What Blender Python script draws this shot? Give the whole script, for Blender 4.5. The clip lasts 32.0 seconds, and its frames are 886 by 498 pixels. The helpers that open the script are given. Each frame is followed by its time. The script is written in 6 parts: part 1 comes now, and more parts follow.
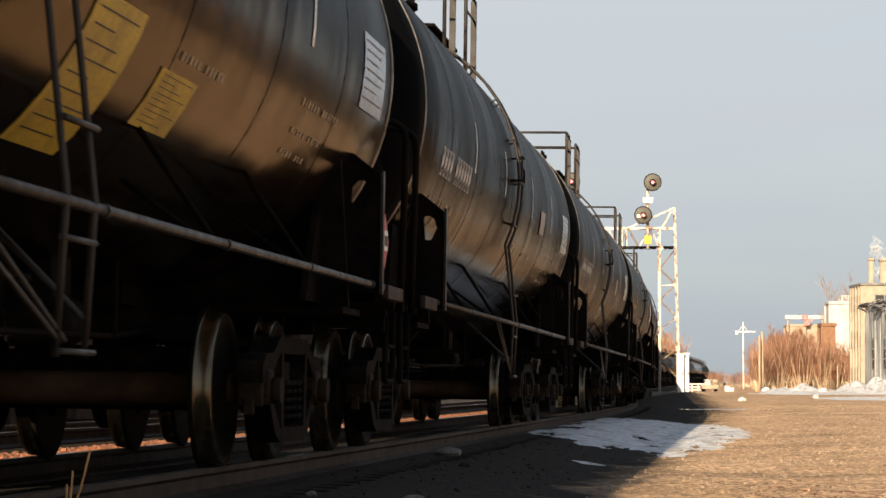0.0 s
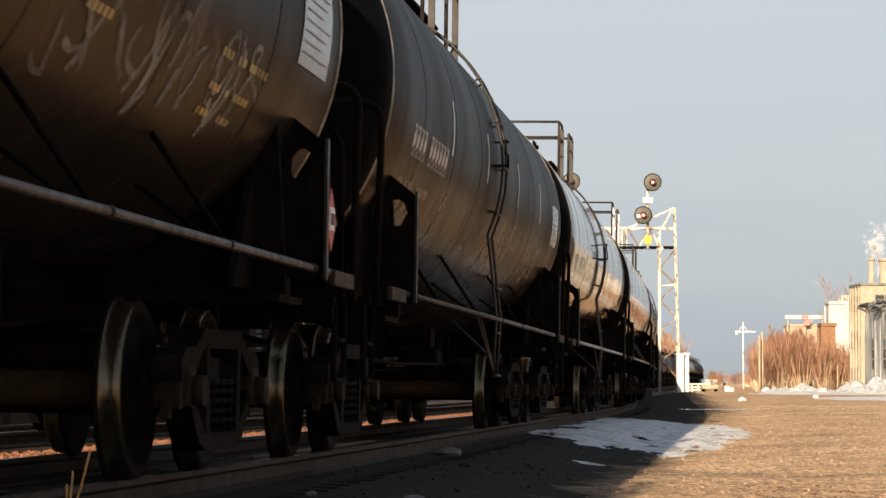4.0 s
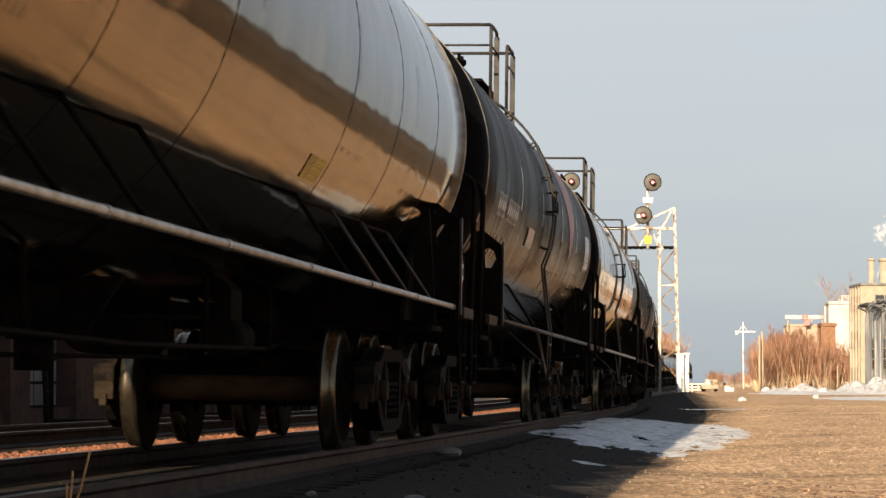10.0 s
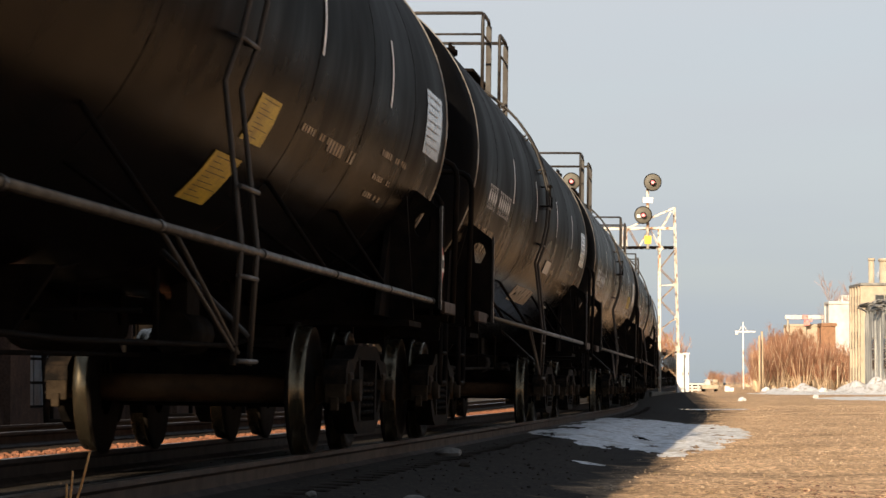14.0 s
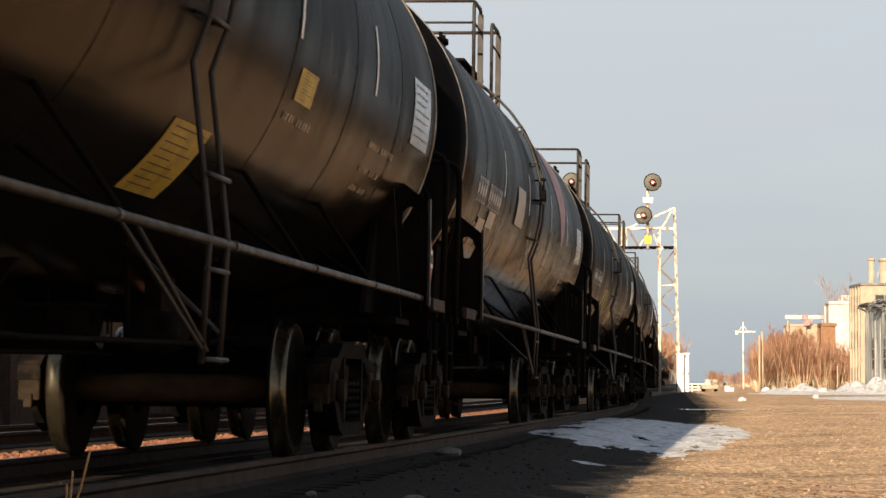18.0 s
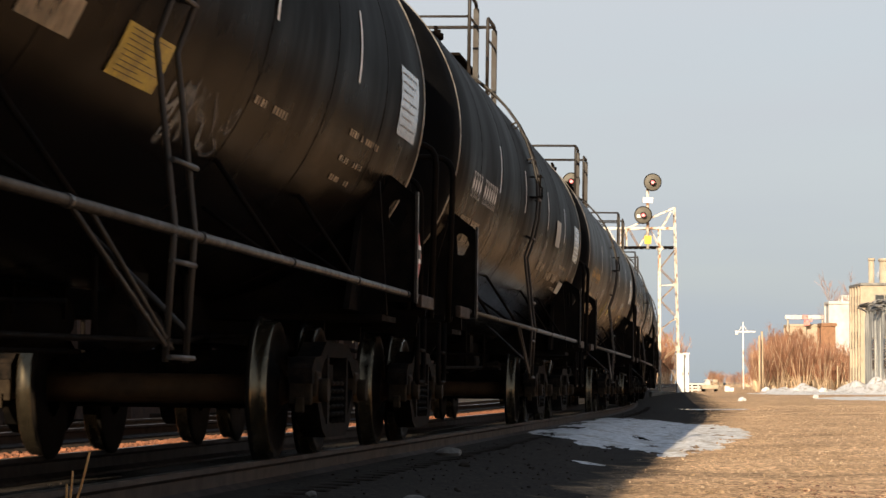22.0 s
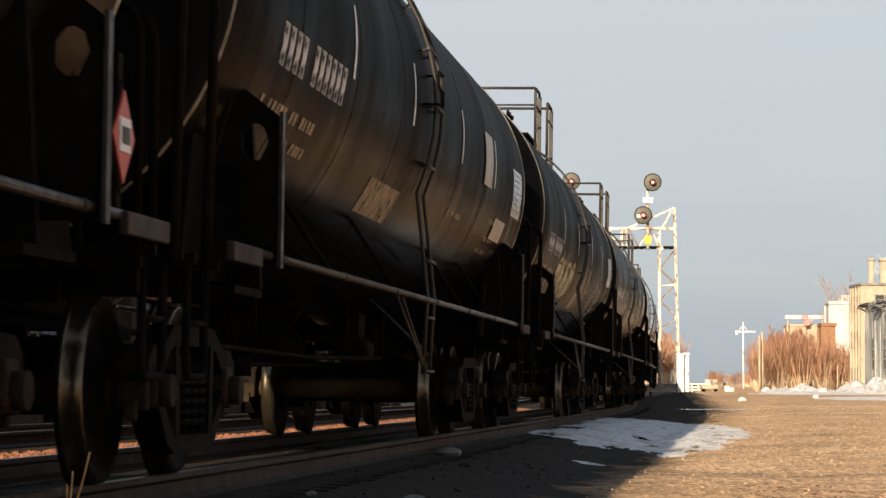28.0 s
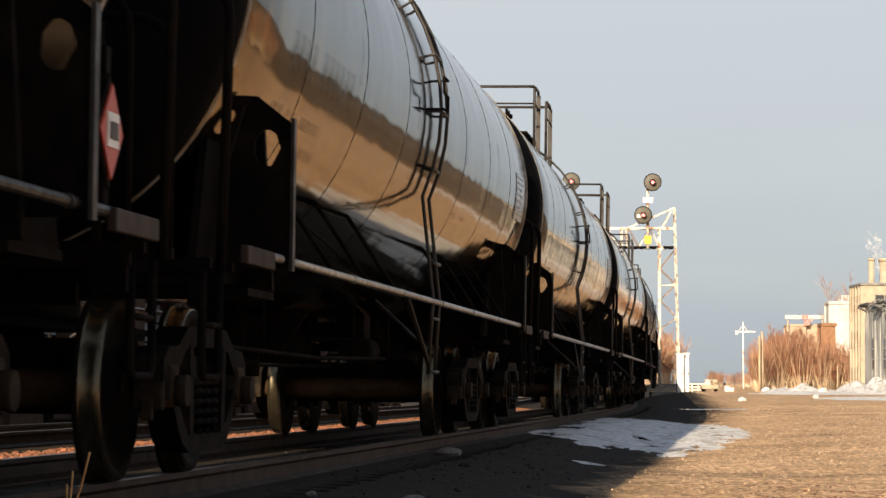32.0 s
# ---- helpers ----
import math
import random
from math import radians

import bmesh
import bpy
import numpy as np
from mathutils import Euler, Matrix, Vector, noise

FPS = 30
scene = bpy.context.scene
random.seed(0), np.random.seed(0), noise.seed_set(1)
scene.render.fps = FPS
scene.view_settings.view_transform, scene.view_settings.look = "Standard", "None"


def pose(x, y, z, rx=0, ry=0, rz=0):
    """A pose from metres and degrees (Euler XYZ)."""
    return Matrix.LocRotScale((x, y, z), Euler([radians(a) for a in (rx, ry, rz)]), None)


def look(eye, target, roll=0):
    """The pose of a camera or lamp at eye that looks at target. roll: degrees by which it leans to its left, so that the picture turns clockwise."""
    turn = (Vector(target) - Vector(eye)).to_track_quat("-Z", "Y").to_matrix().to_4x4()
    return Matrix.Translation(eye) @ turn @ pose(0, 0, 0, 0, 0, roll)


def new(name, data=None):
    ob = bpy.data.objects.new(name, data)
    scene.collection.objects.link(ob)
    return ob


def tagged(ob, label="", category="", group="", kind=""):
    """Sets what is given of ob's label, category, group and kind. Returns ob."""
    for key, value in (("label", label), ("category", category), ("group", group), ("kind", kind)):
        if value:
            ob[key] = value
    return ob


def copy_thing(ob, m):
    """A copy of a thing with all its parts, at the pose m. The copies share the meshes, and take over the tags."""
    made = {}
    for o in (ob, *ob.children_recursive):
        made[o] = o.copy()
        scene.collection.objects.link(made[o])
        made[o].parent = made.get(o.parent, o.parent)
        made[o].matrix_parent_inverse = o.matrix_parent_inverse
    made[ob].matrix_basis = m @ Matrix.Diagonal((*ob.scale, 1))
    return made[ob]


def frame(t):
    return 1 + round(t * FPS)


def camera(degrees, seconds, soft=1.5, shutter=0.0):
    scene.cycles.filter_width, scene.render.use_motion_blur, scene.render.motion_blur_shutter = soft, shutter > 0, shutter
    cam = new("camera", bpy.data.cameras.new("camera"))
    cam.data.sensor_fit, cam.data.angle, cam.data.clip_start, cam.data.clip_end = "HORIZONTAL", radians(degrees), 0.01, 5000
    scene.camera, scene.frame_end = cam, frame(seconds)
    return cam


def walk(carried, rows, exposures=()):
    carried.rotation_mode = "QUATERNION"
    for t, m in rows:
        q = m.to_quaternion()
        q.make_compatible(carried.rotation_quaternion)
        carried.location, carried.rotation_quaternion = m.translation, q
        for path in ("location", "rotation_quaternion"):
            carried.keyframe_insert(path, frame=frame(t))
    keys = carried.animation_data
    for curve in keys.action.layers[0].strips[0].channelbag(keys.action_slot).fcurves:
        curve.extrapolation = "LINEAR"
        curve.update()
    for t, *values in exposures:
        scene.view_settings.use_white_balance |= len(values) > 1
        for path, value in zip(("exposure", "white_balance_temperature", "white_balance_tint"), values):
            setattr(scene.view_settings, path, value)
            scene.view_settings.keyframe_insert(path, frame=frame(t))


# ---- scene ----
cam = camera(18.09, 32.0, soft=1.5, shutter=0.1)
EYE = (0.0, 0.0, 0.4456)
CAMERA_POSE = pose(*EYE, 90 + 2.732, 0, 0)
walk(cam, [(0.0, CAMERA_POSE), (32.0, CAMERA_POSE)])

# ---- world, sun, exposure ----
SUN_ELEVATION = 20.0
SUN_HEADING = 15.2          # the light travels this many degrees right of +Y
SUN_STRENGTH = 4.3
SKY_STRENGTH = 0.050
scene.view_settings.exposure = 1.0

world = bpy.data.worlds.new("sky")
scene.world = world
world.use_nodes = True
wn, wl = world.node_tree.nodes, world.node_tree.links
sky = wn.new("ShaderNodeTexSky")
sky.sky_type = "NISHITA"
sky.sun_disc = False
sky.sun_elevation = radians(SUN_ELEVATION)
sky.sun_rotation = radians(180 + SUN_HEADING)
sky.air_density, sky.dust_density, sky.ozone_density = 1.0, 0.6, 1.0
# a veil of thin high cloud, denser above the horizon's clear band
w_co = wn.new("ShaderNodeTexCoord")
w_sep = wn.new("ShaderNodeSeparateXYZ")
wl.new(w_co.outputs["Generated"], w_sep.inputs["Vector"])
w_ramp = wn.new("ShaderNodeValToRGB")
w_ramp.color_ramp.elements[0].position, w_ramp.color_ramp.elements[0].color = 0.0, (.195, .230, .268, 1)
w_ramp.color_ramp.elements[1].position, w_ramp.color_ramp.elements[1].color = 1.0, (.13, .16, .21, 1)
for at, col in ((.035, (.244, .267, .297, 1)), (.075, (.286, .302, .324, 1)), (.14, (.311, .327, .348, 1)), (.24, (.245, .265, .29, 1)), (.45, (.18, .205, .24, 1))):
    w_ramp.color_ramp.elements.new(at).color = col
wl.new(w_sep.outputs["Z"], w_ramp.inputs["Fac"])
w_map = wn.new("ShaderNodeMapping")
w_map.inputs["Scale"].default_value = (3, 3, 22)
w_noise = wn.new("ShaderNodeTexNoise")
w_noise.inputs["Scale"].default_value, w_noise.inputs["Detail"].default_value = 1.6, 4
wl.new(w_co.outputs["Generated"], w_map.inputs["Vector"])
wl.new(w_map.outputs["Vector"], w_noise.inputs["Vector"])
w_rng = wn.new("ShaderNodeMapRange")
w_rng.inputs["From Min"].default_value, w_rng.inputs["From Max"].default_value = .3, .7
w_rng.inputs["To Min"].default_value, w_rng.inputs["To Max"].default_value = .78, .94
wl.new(w_noise.outputs["Fac"], w_rng.inputs["Value"])
w_scale = wn.new("ShaderNodeVectorMath")
w_scale.operation = "SCALE"
w_scale.inputs["Scale"].default_value = SKY_STRENGTH
wl.new(sky.outputs["Color"], w_scale.inputs[0])
w_mix = wn.new("ShaderNodeMix")
w_mix.data_type = "RGBA"
wl.new(w_rng.outputs["Result"], w_mix.inputs["Factor"])
wl.new(w_scale.outputs["Vector"], w_mix.inputs["A"])
wl.new(w_ramp.outputs["Color"], w_mix.inputs["B"])
wl.new(w_mix.outputs["Result"], wn["Background"].inputs["Color"])
wn["Background"].inputs["Strength"].default_value = 1.0

sun_data = bpy.data.lights.new("sun", "SUN")
sun_data.energy, sun_data.angle, sun_data.color = SUN_STRENGTH, radians(0.5), (1.0, 0.80, 0.56)
sun = new("sun", sun_data)
_h, _e = radians(SUN_HEADING), radians(SUN_ELEVATION)
sun.matrix_world = look((0, 0, 60), (math.sin(_h) * math.cos(_e), math.cos(_h) * math.cos(_e), 60 - math.sin(_e)))

# ---- the line of the track ----
HEADINGS = [(-700, .1123), (0, .1123), (55, .107), (100, .073), (240, .070), (300, .108), (360, .1145), (1500, .1130)]
GRADES = [(-700, 0), (-120, 0), (-60, -.0028), (80, -.0028), (200, 0), (270, .0019), (420, .0019), (500, 0), (1500, 0)]
BANK = 0.0131
STEP = 1.0
S0 = -600
_s = np.arange(S0, 1301, STEP)
_th = np.interp(_s, *zip(*HEADINGS))
_th = np.convolve(np.pad(_th, 12, mode="edge"), np.ones(25) / 25, mode="valid")
_gr = np.interp(_s, *zip(*GRADES))
_x = np.concatenate([[0], np.cumsum((np.sin(_th[1:]) + np.sin(_th[:-1])) / 2 * STEP)])
_y = np.concatenate([[0], np.cumsum((np.cos(_th[1:]) + np.cos(_th[:-1])) / 2 * STEP)])
_z = np.concatenate([[0], np.cumsum((_gr[1:] + _gr[:-1]) / 2 * STEP)])
_o = int(-S0 / STEP)
_x, _y, _z = _x - _x[_o] - 3.96, _y - _y[_o], _z - _z[_o]


def track_point(s):
    return float(np.interp(s, _s, _x)), float(np.interp(s, _s, _y)), float(np.interp(s, _s, _z)), float(np.interp(s, _s, _th))


def on_track(s, d, z):
    """Place at s metres along the line, d to its right, z above the rails."""
    x, y, h, a = track_point(s)
    return Vector((x + d * math.cos(a), y - d * math.sin(a), h + z))


def car_pose(s):
    """A car's pose, its bolsters standing on the line."""
    a, b = Vector(track_point(s - 6.98)[:3]), Vector(track_point(s + 6.98)[:3])
    m, w = (a + b) / 2, b - a
    return pose(m.x, m.y, m.z, math.degrees(math.atan2(w.z, w.y)), math.degrees(BANK), -math.degrees(math.atan2(w.x, w.y)))


# ---- mesh helpers ----
MESHES = {}


def tube(bm, a, b, r, n=8, r2=None, caps=True):
    a, b = Vector(a), Vector(b)
    w = b - a
    q = w.to_track_quat("Z", "Y")
    r2 = r if r2 is None else r2
    ra = [bm.verts.new(a + q @ Vector((r * math.cos(2 * math.pi * i / n), r * math.sin(2 * math.pi * i / n), 0))) for i in range(n)]
    rb = [bm.verts.new(b + q @ Vector((r2 * math.cos(2 * math.pi * i / n), r2 * math.sin(2 * math.pi * i / n), 0))) for i in range(n)]
    for i in range(n):
        f = bm.faces.new((ra[i], ra[(i + 1) % n], rb[(i + 1) % n], rb[i]))
        f.smooth = True
    if caps:
        bm.faces.new(ra[::-1])
        bm.faces.new(rb)


def pipe(bm, points, r, n=8):
    """A bent pipe through the points, with mitred joints."""
    pts = [Vector(p) for p in points]
    rings = []
    for i, p in enumerate(pts):
        w = (pts[min(i + 1, len(pts) - 1)] - pts[max(i - 1, 0)]).normalized()
        q = w.to_track_quat("Z", "Y")
        if rings:
            # keep the ring turned as the last one
            u = lastq @ Vector((1, 0, 0))
            u = (u - w * u.dot(w)).normalized()
        else:
            u = q @ Vector((1, 0, 0))
        v = w.cross(u)
        rings.append([bm.verts.new(p + r * (math.cos(2 * math.pi * k / n) * u + math.sin(2 * math.pi * k / n) * v)) for k in range(n)])
        lastq = Matrix((u, v, w)).transposed().to_quaternion()
    for A, B in zip(rings, rings[1:]):
        for k in range(n):
            f = bm.faces.new((A[k], A[(k + 1) % n], B[(k + 1) % n], B[k]))
            f.smooth = True
    bm.faces.new(rings[0][::-1])
    bm.faces.new(rings[-1])


def bent(points, radius=0.12, steps=4):
    """Rounds the corners of a line of points."""
    pts = [Vector(p) for p in points]
    out = [pts[0]]
    for a, b, c in zip(pts, pts[1:], pts[2:]):
        r1 = min(radius, (a - b).length * .45)
        r2 = min(radius, (c - b).length * .45)
        p, q = b + (a - b).normalized() * r1, b + (c - b).normalized() * r2
        for k in range(steps + 1):
            t = k / steps
            out.append(p * (1 - t) ** 2 + b * 2 * t * (1 - t) + q * t * t)
    out.append(pts[-1])
    return out


def box(bm, c, size, m=None, bevel=0.0):
    c = Vector(c)
    x, y, z = (v / 2 for v in size)
    v = [Vector((i * x, j * y, k * z)) for i in (-1, 1) for j in (-1, 1) for k in (-1, 1)]
    v = [bm.verts.new(c + (m @ p if m else p)) for p in v]
    fs = [bm.faces.new([v[i] for i in f]) for f in ((0, 1, 3, 2), (4, 6, 7, 5), (0, 4, 5, 1), (2, 3, 7, 6), (0, 2, 6, 4), (1, 5, 7, 3))]
    if bevel:
        bmesh.ops.bevel(bm, geom=list({e for f in fs for e in f.edges}), offset=bevel, segments=2, affect="EDGES", profile=.5)


def lathe(bm, profile, n, axis="Y", c=(0, 0, 0), close=False):
    """Turns (along, radius) pairs round an axis."""
    c = Vector(c)
    rings = []
    for a, r in profile:
        ring = []
        for k in range(n):
            u, v = r * math.cos(2 * math.pi * k / n), r * math.sin(2 * math.pi * k / n)
            p = {"Y": (u, a, v), "X": (a, u, v), "Z": (u, v, a)}[axis]
            ring.append(bm.verts.new(c + Vector(p)))
        rings.append(ring)
    for A, B in zip(rings, rings[1:]):
        for k in range(n):
            f = bm.faces.new((A[k], A[(k + 1) % n], B[(k + 1) % n], B[k]))
            f.smooth = True
    if close:
        bm.faces.new(rings[0])
        bm.faces.new(rings[-1][::-1])


def prism(bm, outline, a, b, axis="X"):
    """A plate: an outline in a plane, thick from a to b along the axis."""
    def at(p, t):
        return {"X": (t, p[0], p[1]), "Y": (p[0], t, p[1]), "Z": (p[0], p[1], t)}[axis]
    A = [bm.verts.new(at(p, a)) for p in outline]
    B = [bm.verts.new(at(p, b)) for p in outline]
    n = len(outline)
    for i in range(n):
        bm.faces.new((A[i], A[(i + 1) % n], B[(i + 1) % n], B[i]))
    bm.faces.new(A[::-1])
    bm.faces.new(B)


def mesh_of(name, bm, material, sharp=40):
    bmesh.ops.recalc_face_normals(bm, faces=bm.faces)
    me = bpy.data.meshes.new(name)
    bm.to_mesh(me)
    bm.free()
    for mm in (material if isinstance(material, (list, tuple)) else [material]):
        me.materials.append(mm)
    return me


def part(name, bm, material, parent=None, label=""):
    """One mesh object under a thing or a part."""
    me = bm if isinstance(bm, bpy.types.Mesh) else mesh_of(name, bm, material)
    ob = new(name, me)
    if parent:
        ob.parent = parent
    return tagged(ob, label)


def shared(key, build, material):
    """The mesh of that key, built once."""
    if key not in MESHES:
        bm = bmesh.new()
        build(bm)
        MESHES[key] = mesh_of(key, bm, material)
    return MESHES[key]


# ---- materials ----
def material(name, colour, rough=0.6, metal=0.0, colour2=None, scale=6.0, bump=0.0, bump_scale=60.0, rough2=None, mix=(0.4, 0.65),
             coat=0.0, spread=0.0, stretch=(1, 1, 1), coords="Object", specular=0.5, fine=0.0):
    """A surface of two tones in soft blotches, with fine grain, relief and uneven gloss."""
    m = bpy.data.materials.new(name)
    m.use_nodes = True
    nt = m.node_tree
    N, L = nt.nodes, nt.links
    b = N["Principled BSDF"]
    tc, mp = N.new("ShaderNodeTexCoord"), N.new("ShaderNodeMapping")
    mp.inputs["Scale"].default_value = stretch
    L.new(tc.outputs[coords], mp.inputs["Vector"])
    n1 = N.new("ShaderNodeTexNoise")
    n1.inputs["Scale"].default_value, n1.inputs["Detail"].default_value, n1.inputs["Roughness"].default_value = scale, 6, 0.62
    L.new(mp.outputs["Vector"], n1.inputs["Vector"])
    r = N.new("ShaderNodeMapRange")
    r.inputs["From Min"].default_value, r.inputs["From Max"].default_value = mix
    L.new(n1.outputs["Fac"], r.inputs["Value"])
    c = N.new("ShaderNodeMix")
    c.data_type = "RGBA"
    c.inputs["A"].default_value = (*colour, 1)
    c.inputs["B"].default_value = (*(colour2 or [v * .75 for v in colour]), 1)
    L.new(r.outputs["Result"], c.inputs["Factor"])
    out = c.outputs["Result"]
    n2 = N.new("ShaderNodeTexNoise")
    n2.inputs["Scale"].default_value, n2.inputs["Detail"].default_value = bump_scale, 4
    L.new(mp.outputs["Vector"], n2.inputs["Vector"])
    if fine:
        r2 = N.new("ShaderNodeMapRange")
        r2.inputs["From Min"].default_value, r2.inputs["From Max"].default_value = 0.3, 0.7
        r2.inputs["To Min"].default_value, r2.inputs["To Max"].default_value = 1 - fine, 1 + fine
        L.new(n2.outputs["Fac"], r2.inputs["Value"])
        v = N.new("ShaderNodeVectorMath")
        v.operation = "SCALE"
        L.new(out, v.inputs[0])
        L.new(r2.outputs["Result"], v.inputs["Scale"])
        out = v.outputs["Vector"]
    if spread:
        oi = N.new("ShaderNodeObjectInfo")
        r3 = N.new("ShaderNodeMapRange")
        r3.inputs["To Min"].default_value, r3.inputs["To Max"].default_value = 1 - spread, 1 + spread
        L.new(oi.outputs["Random"], r3.inputs["Value"])
        v = N.new("ShaderNodeVectorMath")
        v.operation = "SCALE"
        L.new(out, v.inputs[0])
        L.new(r3.outputs["Result"], v.inputs["Scale"])
        out = v.outputs["Vector"]
    L.new(out, b.inputs["Base Color"])
    rr = N.new("ShaderNodeMapRange")
    rr.inputs["To Min"].default_value, rr.inputs["To Max"].default_value = rough, rough if rough2 is None else rough2
    L.new(r.outputs["Result"], rr.inputs["Value"])
    L.new(rr.outputs["Result"], b.inputs["Roughness"])
    b.inputs["Metallic"].default_value = metal
    b.inputs["Coat Weight"].default_value = coat
    b.inputs["Coat Roughness"].default_value = 0.08
    b.inputs["Specular IOR Level"].default_value = specular
    if bump:
        bp = N.new("ShaderNodeBump")
        bp.inputs["Strength"].default_value, bp.inputs["Distance"].default_value = bump, 0.01
        L.new(n2.outputs["Fac"], bp.inputs["Height"])
        L.new(bp.outputs["Normal"], b.inputs["Normal"])
    return m


def glow(name, colour, strength):
    m = bpy.data.materials.new(name)
    m.use_nodes = True
    b = m.node_tree.nodes["Principled BSDF"]
    b.inputs["Base Color"].default_value = (*colour, 1)
    b.inputs["Emission Color"].default_value = (*colour, 1)
    b.inputs["Emission Strength"].default_value = strength
    return m


def tank_paint(name, colour, dust, rough, rough2, dust_mix, wave=0.03, low=0.3, top=0.05, top_rough=0.0, gold_tint=0.0):
    """Black tank paint: slightly uneven plates, dust in vertical streaks; glossier and gold-tinted below, duller above.
    """
    m = material(name, colour, rough, 0, dust, 1.1, 0, 40, rough2, dust_mix, stretch=(1, 1.0, .35), fine=.12, spread=.15)
    nt = m.node_tree
    N, L = nt.nodes, nt.links
    b = N["Principled BSDF"]
    tc = N.new("ShaderNodeTexCoord")
    n = N.new("ShaderNodeTexNoise")
    n.inputs["Scale"].default_value, n.inputs["Detail"].default_value = 1.3, 1.5
    L.new(tc.outputs["Object"], n.inputs["Vector"])
    bp = N.new("ShaderNodeBump")
    bp.inputs["Strength"].default_value, bp.inputs["Distance"].default_value = 1.0, wave
    L.new(n.outputs["Fac"], bp.inputs["Height"])
    L.new(bp.outputs["Normal"], b.inputs["Normal"])
    sep, ma, film = N.new("ShaderNodeSeparateXYZ"), N.new("ShaderNodeMath"), N.new("ShaderNodeMapRange")
    L.new(tc.outputs["Object"], sep.inputs["Vector"])
    streak, mp = N.new("ShaderNodeTexNoise"), N.new("ShaderNodeMapping")
    mp.inputs["Scale"].default_value = (1, 2.2, .5)
    streak.inputs["Scale"].default_value, streak.inputs["Detail"].default_value = 1.4, 5
    L.new(tc.outputs["Object"], mp.inputs["Vector"])
    L.new(mp.outputs["Vector"], streak.inputs["Vector"])
    ma.operation = "MULTIPLY_ADD"
    ma.inputs[1].default_value = .9
    L.new(streak.outputs["Fac"], ma.inputs[0])
    L.new(sep.outputs["Z"], ma.inputs[2])
    # gloss falls off with height, broken up by the streaks
    film.interpolation_type = "SMOOTHSTEP"
    film.inputs["From Min"].default_value, film.inputs["From Max"].default_value = 2.15, 3.0
    film.inputs["To Min"].default_value, film.inputs["To Max"].default_value = low, top
    L.new(ma.outputs[0], film.inputs["Value"])
    L.new(film.outputs["Result"], b.inputs["Specular IOR Level"])
    if top_rough:
        fr, mx = N.new("ShaderNodeMapRange"), N.new("ShaderNodeMath")
        fr.inputs["From Min"].default_value, fr.inputs["From Max"].default_value = 2.15, 3.0
        fr.inputs["To Max"].default_value = top_rough
        L.new(ma.outputs[0], fr.inputs["Value"])
        mx.operation = "ADD"
        L.new(b.inputs["Roughness"].links[0].from_socket, mx.inputs[0])
        L.new(fr.outputs["Result"], mx.inputs[1])
        L.new(mx.outputs[0], b.inputs["Roughness"])
    # a warm gloss mixed into the lower half puts golden ground reflections into the colour
    tint_fade, gold_gloss, both = N.new("ShaderNodeMapRange"), N.new("ShaderNodeBsdfAnisotropic"), N.new("ShaderNodeMixShader")
    tint_fade.interpolation_type = "SMOOTHSTEP"
    tint_fade.inputs["From Min"].default_value, tint_fade.inputs["From Max"].default_value = 2.2, 3.1
    tint_fade.inputs["To Min"].default_value, tint_fade.inputs["To Max"].default_value = gold_tint, 0
    L.new(ma.outputs[0], tint_fade.inputs["Value"])
    gold_gloss.inputs["Color"].default_value = (.82, .56, .25, 1)
    gold_gloss.inputs["Roughness"].default_value = rough * 1.3
    L.new(bp.outputs["Normal"], gold_gloss.inputs["Normal"])
    L.new(tint_fade.outputs["Result"], both.inputs["Fac"])
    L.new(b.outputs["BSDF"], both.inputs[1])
    L.new(gold_gloss.outputs["BSDF"], both.inputs[2])
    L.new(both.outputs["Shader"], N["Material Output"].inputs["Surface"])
    return m


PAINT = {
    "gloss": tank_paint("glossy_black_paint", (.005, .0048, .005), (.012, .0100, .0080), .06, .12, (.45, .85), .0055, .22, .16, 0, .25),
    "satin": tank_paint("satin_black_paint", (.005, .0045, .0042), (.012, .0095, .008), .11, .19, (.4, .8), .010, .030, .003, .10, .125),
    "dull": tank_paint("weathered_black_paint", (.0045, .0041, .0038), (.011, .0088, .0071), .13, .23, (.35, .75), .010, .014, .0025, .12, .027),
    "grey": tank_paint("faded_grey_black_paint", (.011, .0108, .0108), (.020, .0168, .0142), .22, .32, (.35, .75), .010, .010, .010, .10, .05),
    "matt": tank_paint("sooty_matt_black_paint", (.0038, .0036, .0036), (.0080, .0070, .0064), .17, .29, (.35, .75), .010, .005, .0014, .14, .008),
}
# tank heads: a darker, duller black than the tank sides
HEAD = material("near_black_tank_head", (.0022, .0023, .0027), .55, 0, (.0045, .0045, .005), 1.5, .2, 40, .7, specular=.02)
EDGE = material("worn_bright_flange_edge", (.34, .31, .27), .35, .3, (.14, .11, .08), 6, .1, 60, .5)
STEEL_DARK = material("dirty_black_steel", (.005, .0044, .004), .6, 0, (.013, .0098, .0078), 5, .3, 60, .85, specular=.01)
PIPE_BRIGHT = material("galvanised_bright_pipe", (.30, .29, .28), .34, .6, (.20, .18, .16), 9, .1, 90, .45)
PIPE_GREY = material("worn_grey_pipe", (.038, .034, .031), .42, 0, (.022, .019, .016), 9, .2, 90, .6, specular=.15)
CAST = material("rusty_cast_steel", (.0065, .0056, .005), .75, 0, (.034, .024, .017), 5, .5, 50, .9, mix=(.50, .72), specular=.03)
AXLE = material("rust_brown_axle", (.060, .033, .016), .5, 0, (.03, .018, .010), 6, .2, 60, .7, specular=.1)
ADAPTER = material("rust_brown_bearing_casting", (.034, .024, .015), .7, 0, (.018, .013, .009), 8, .4, 60, .85, specular=.05)
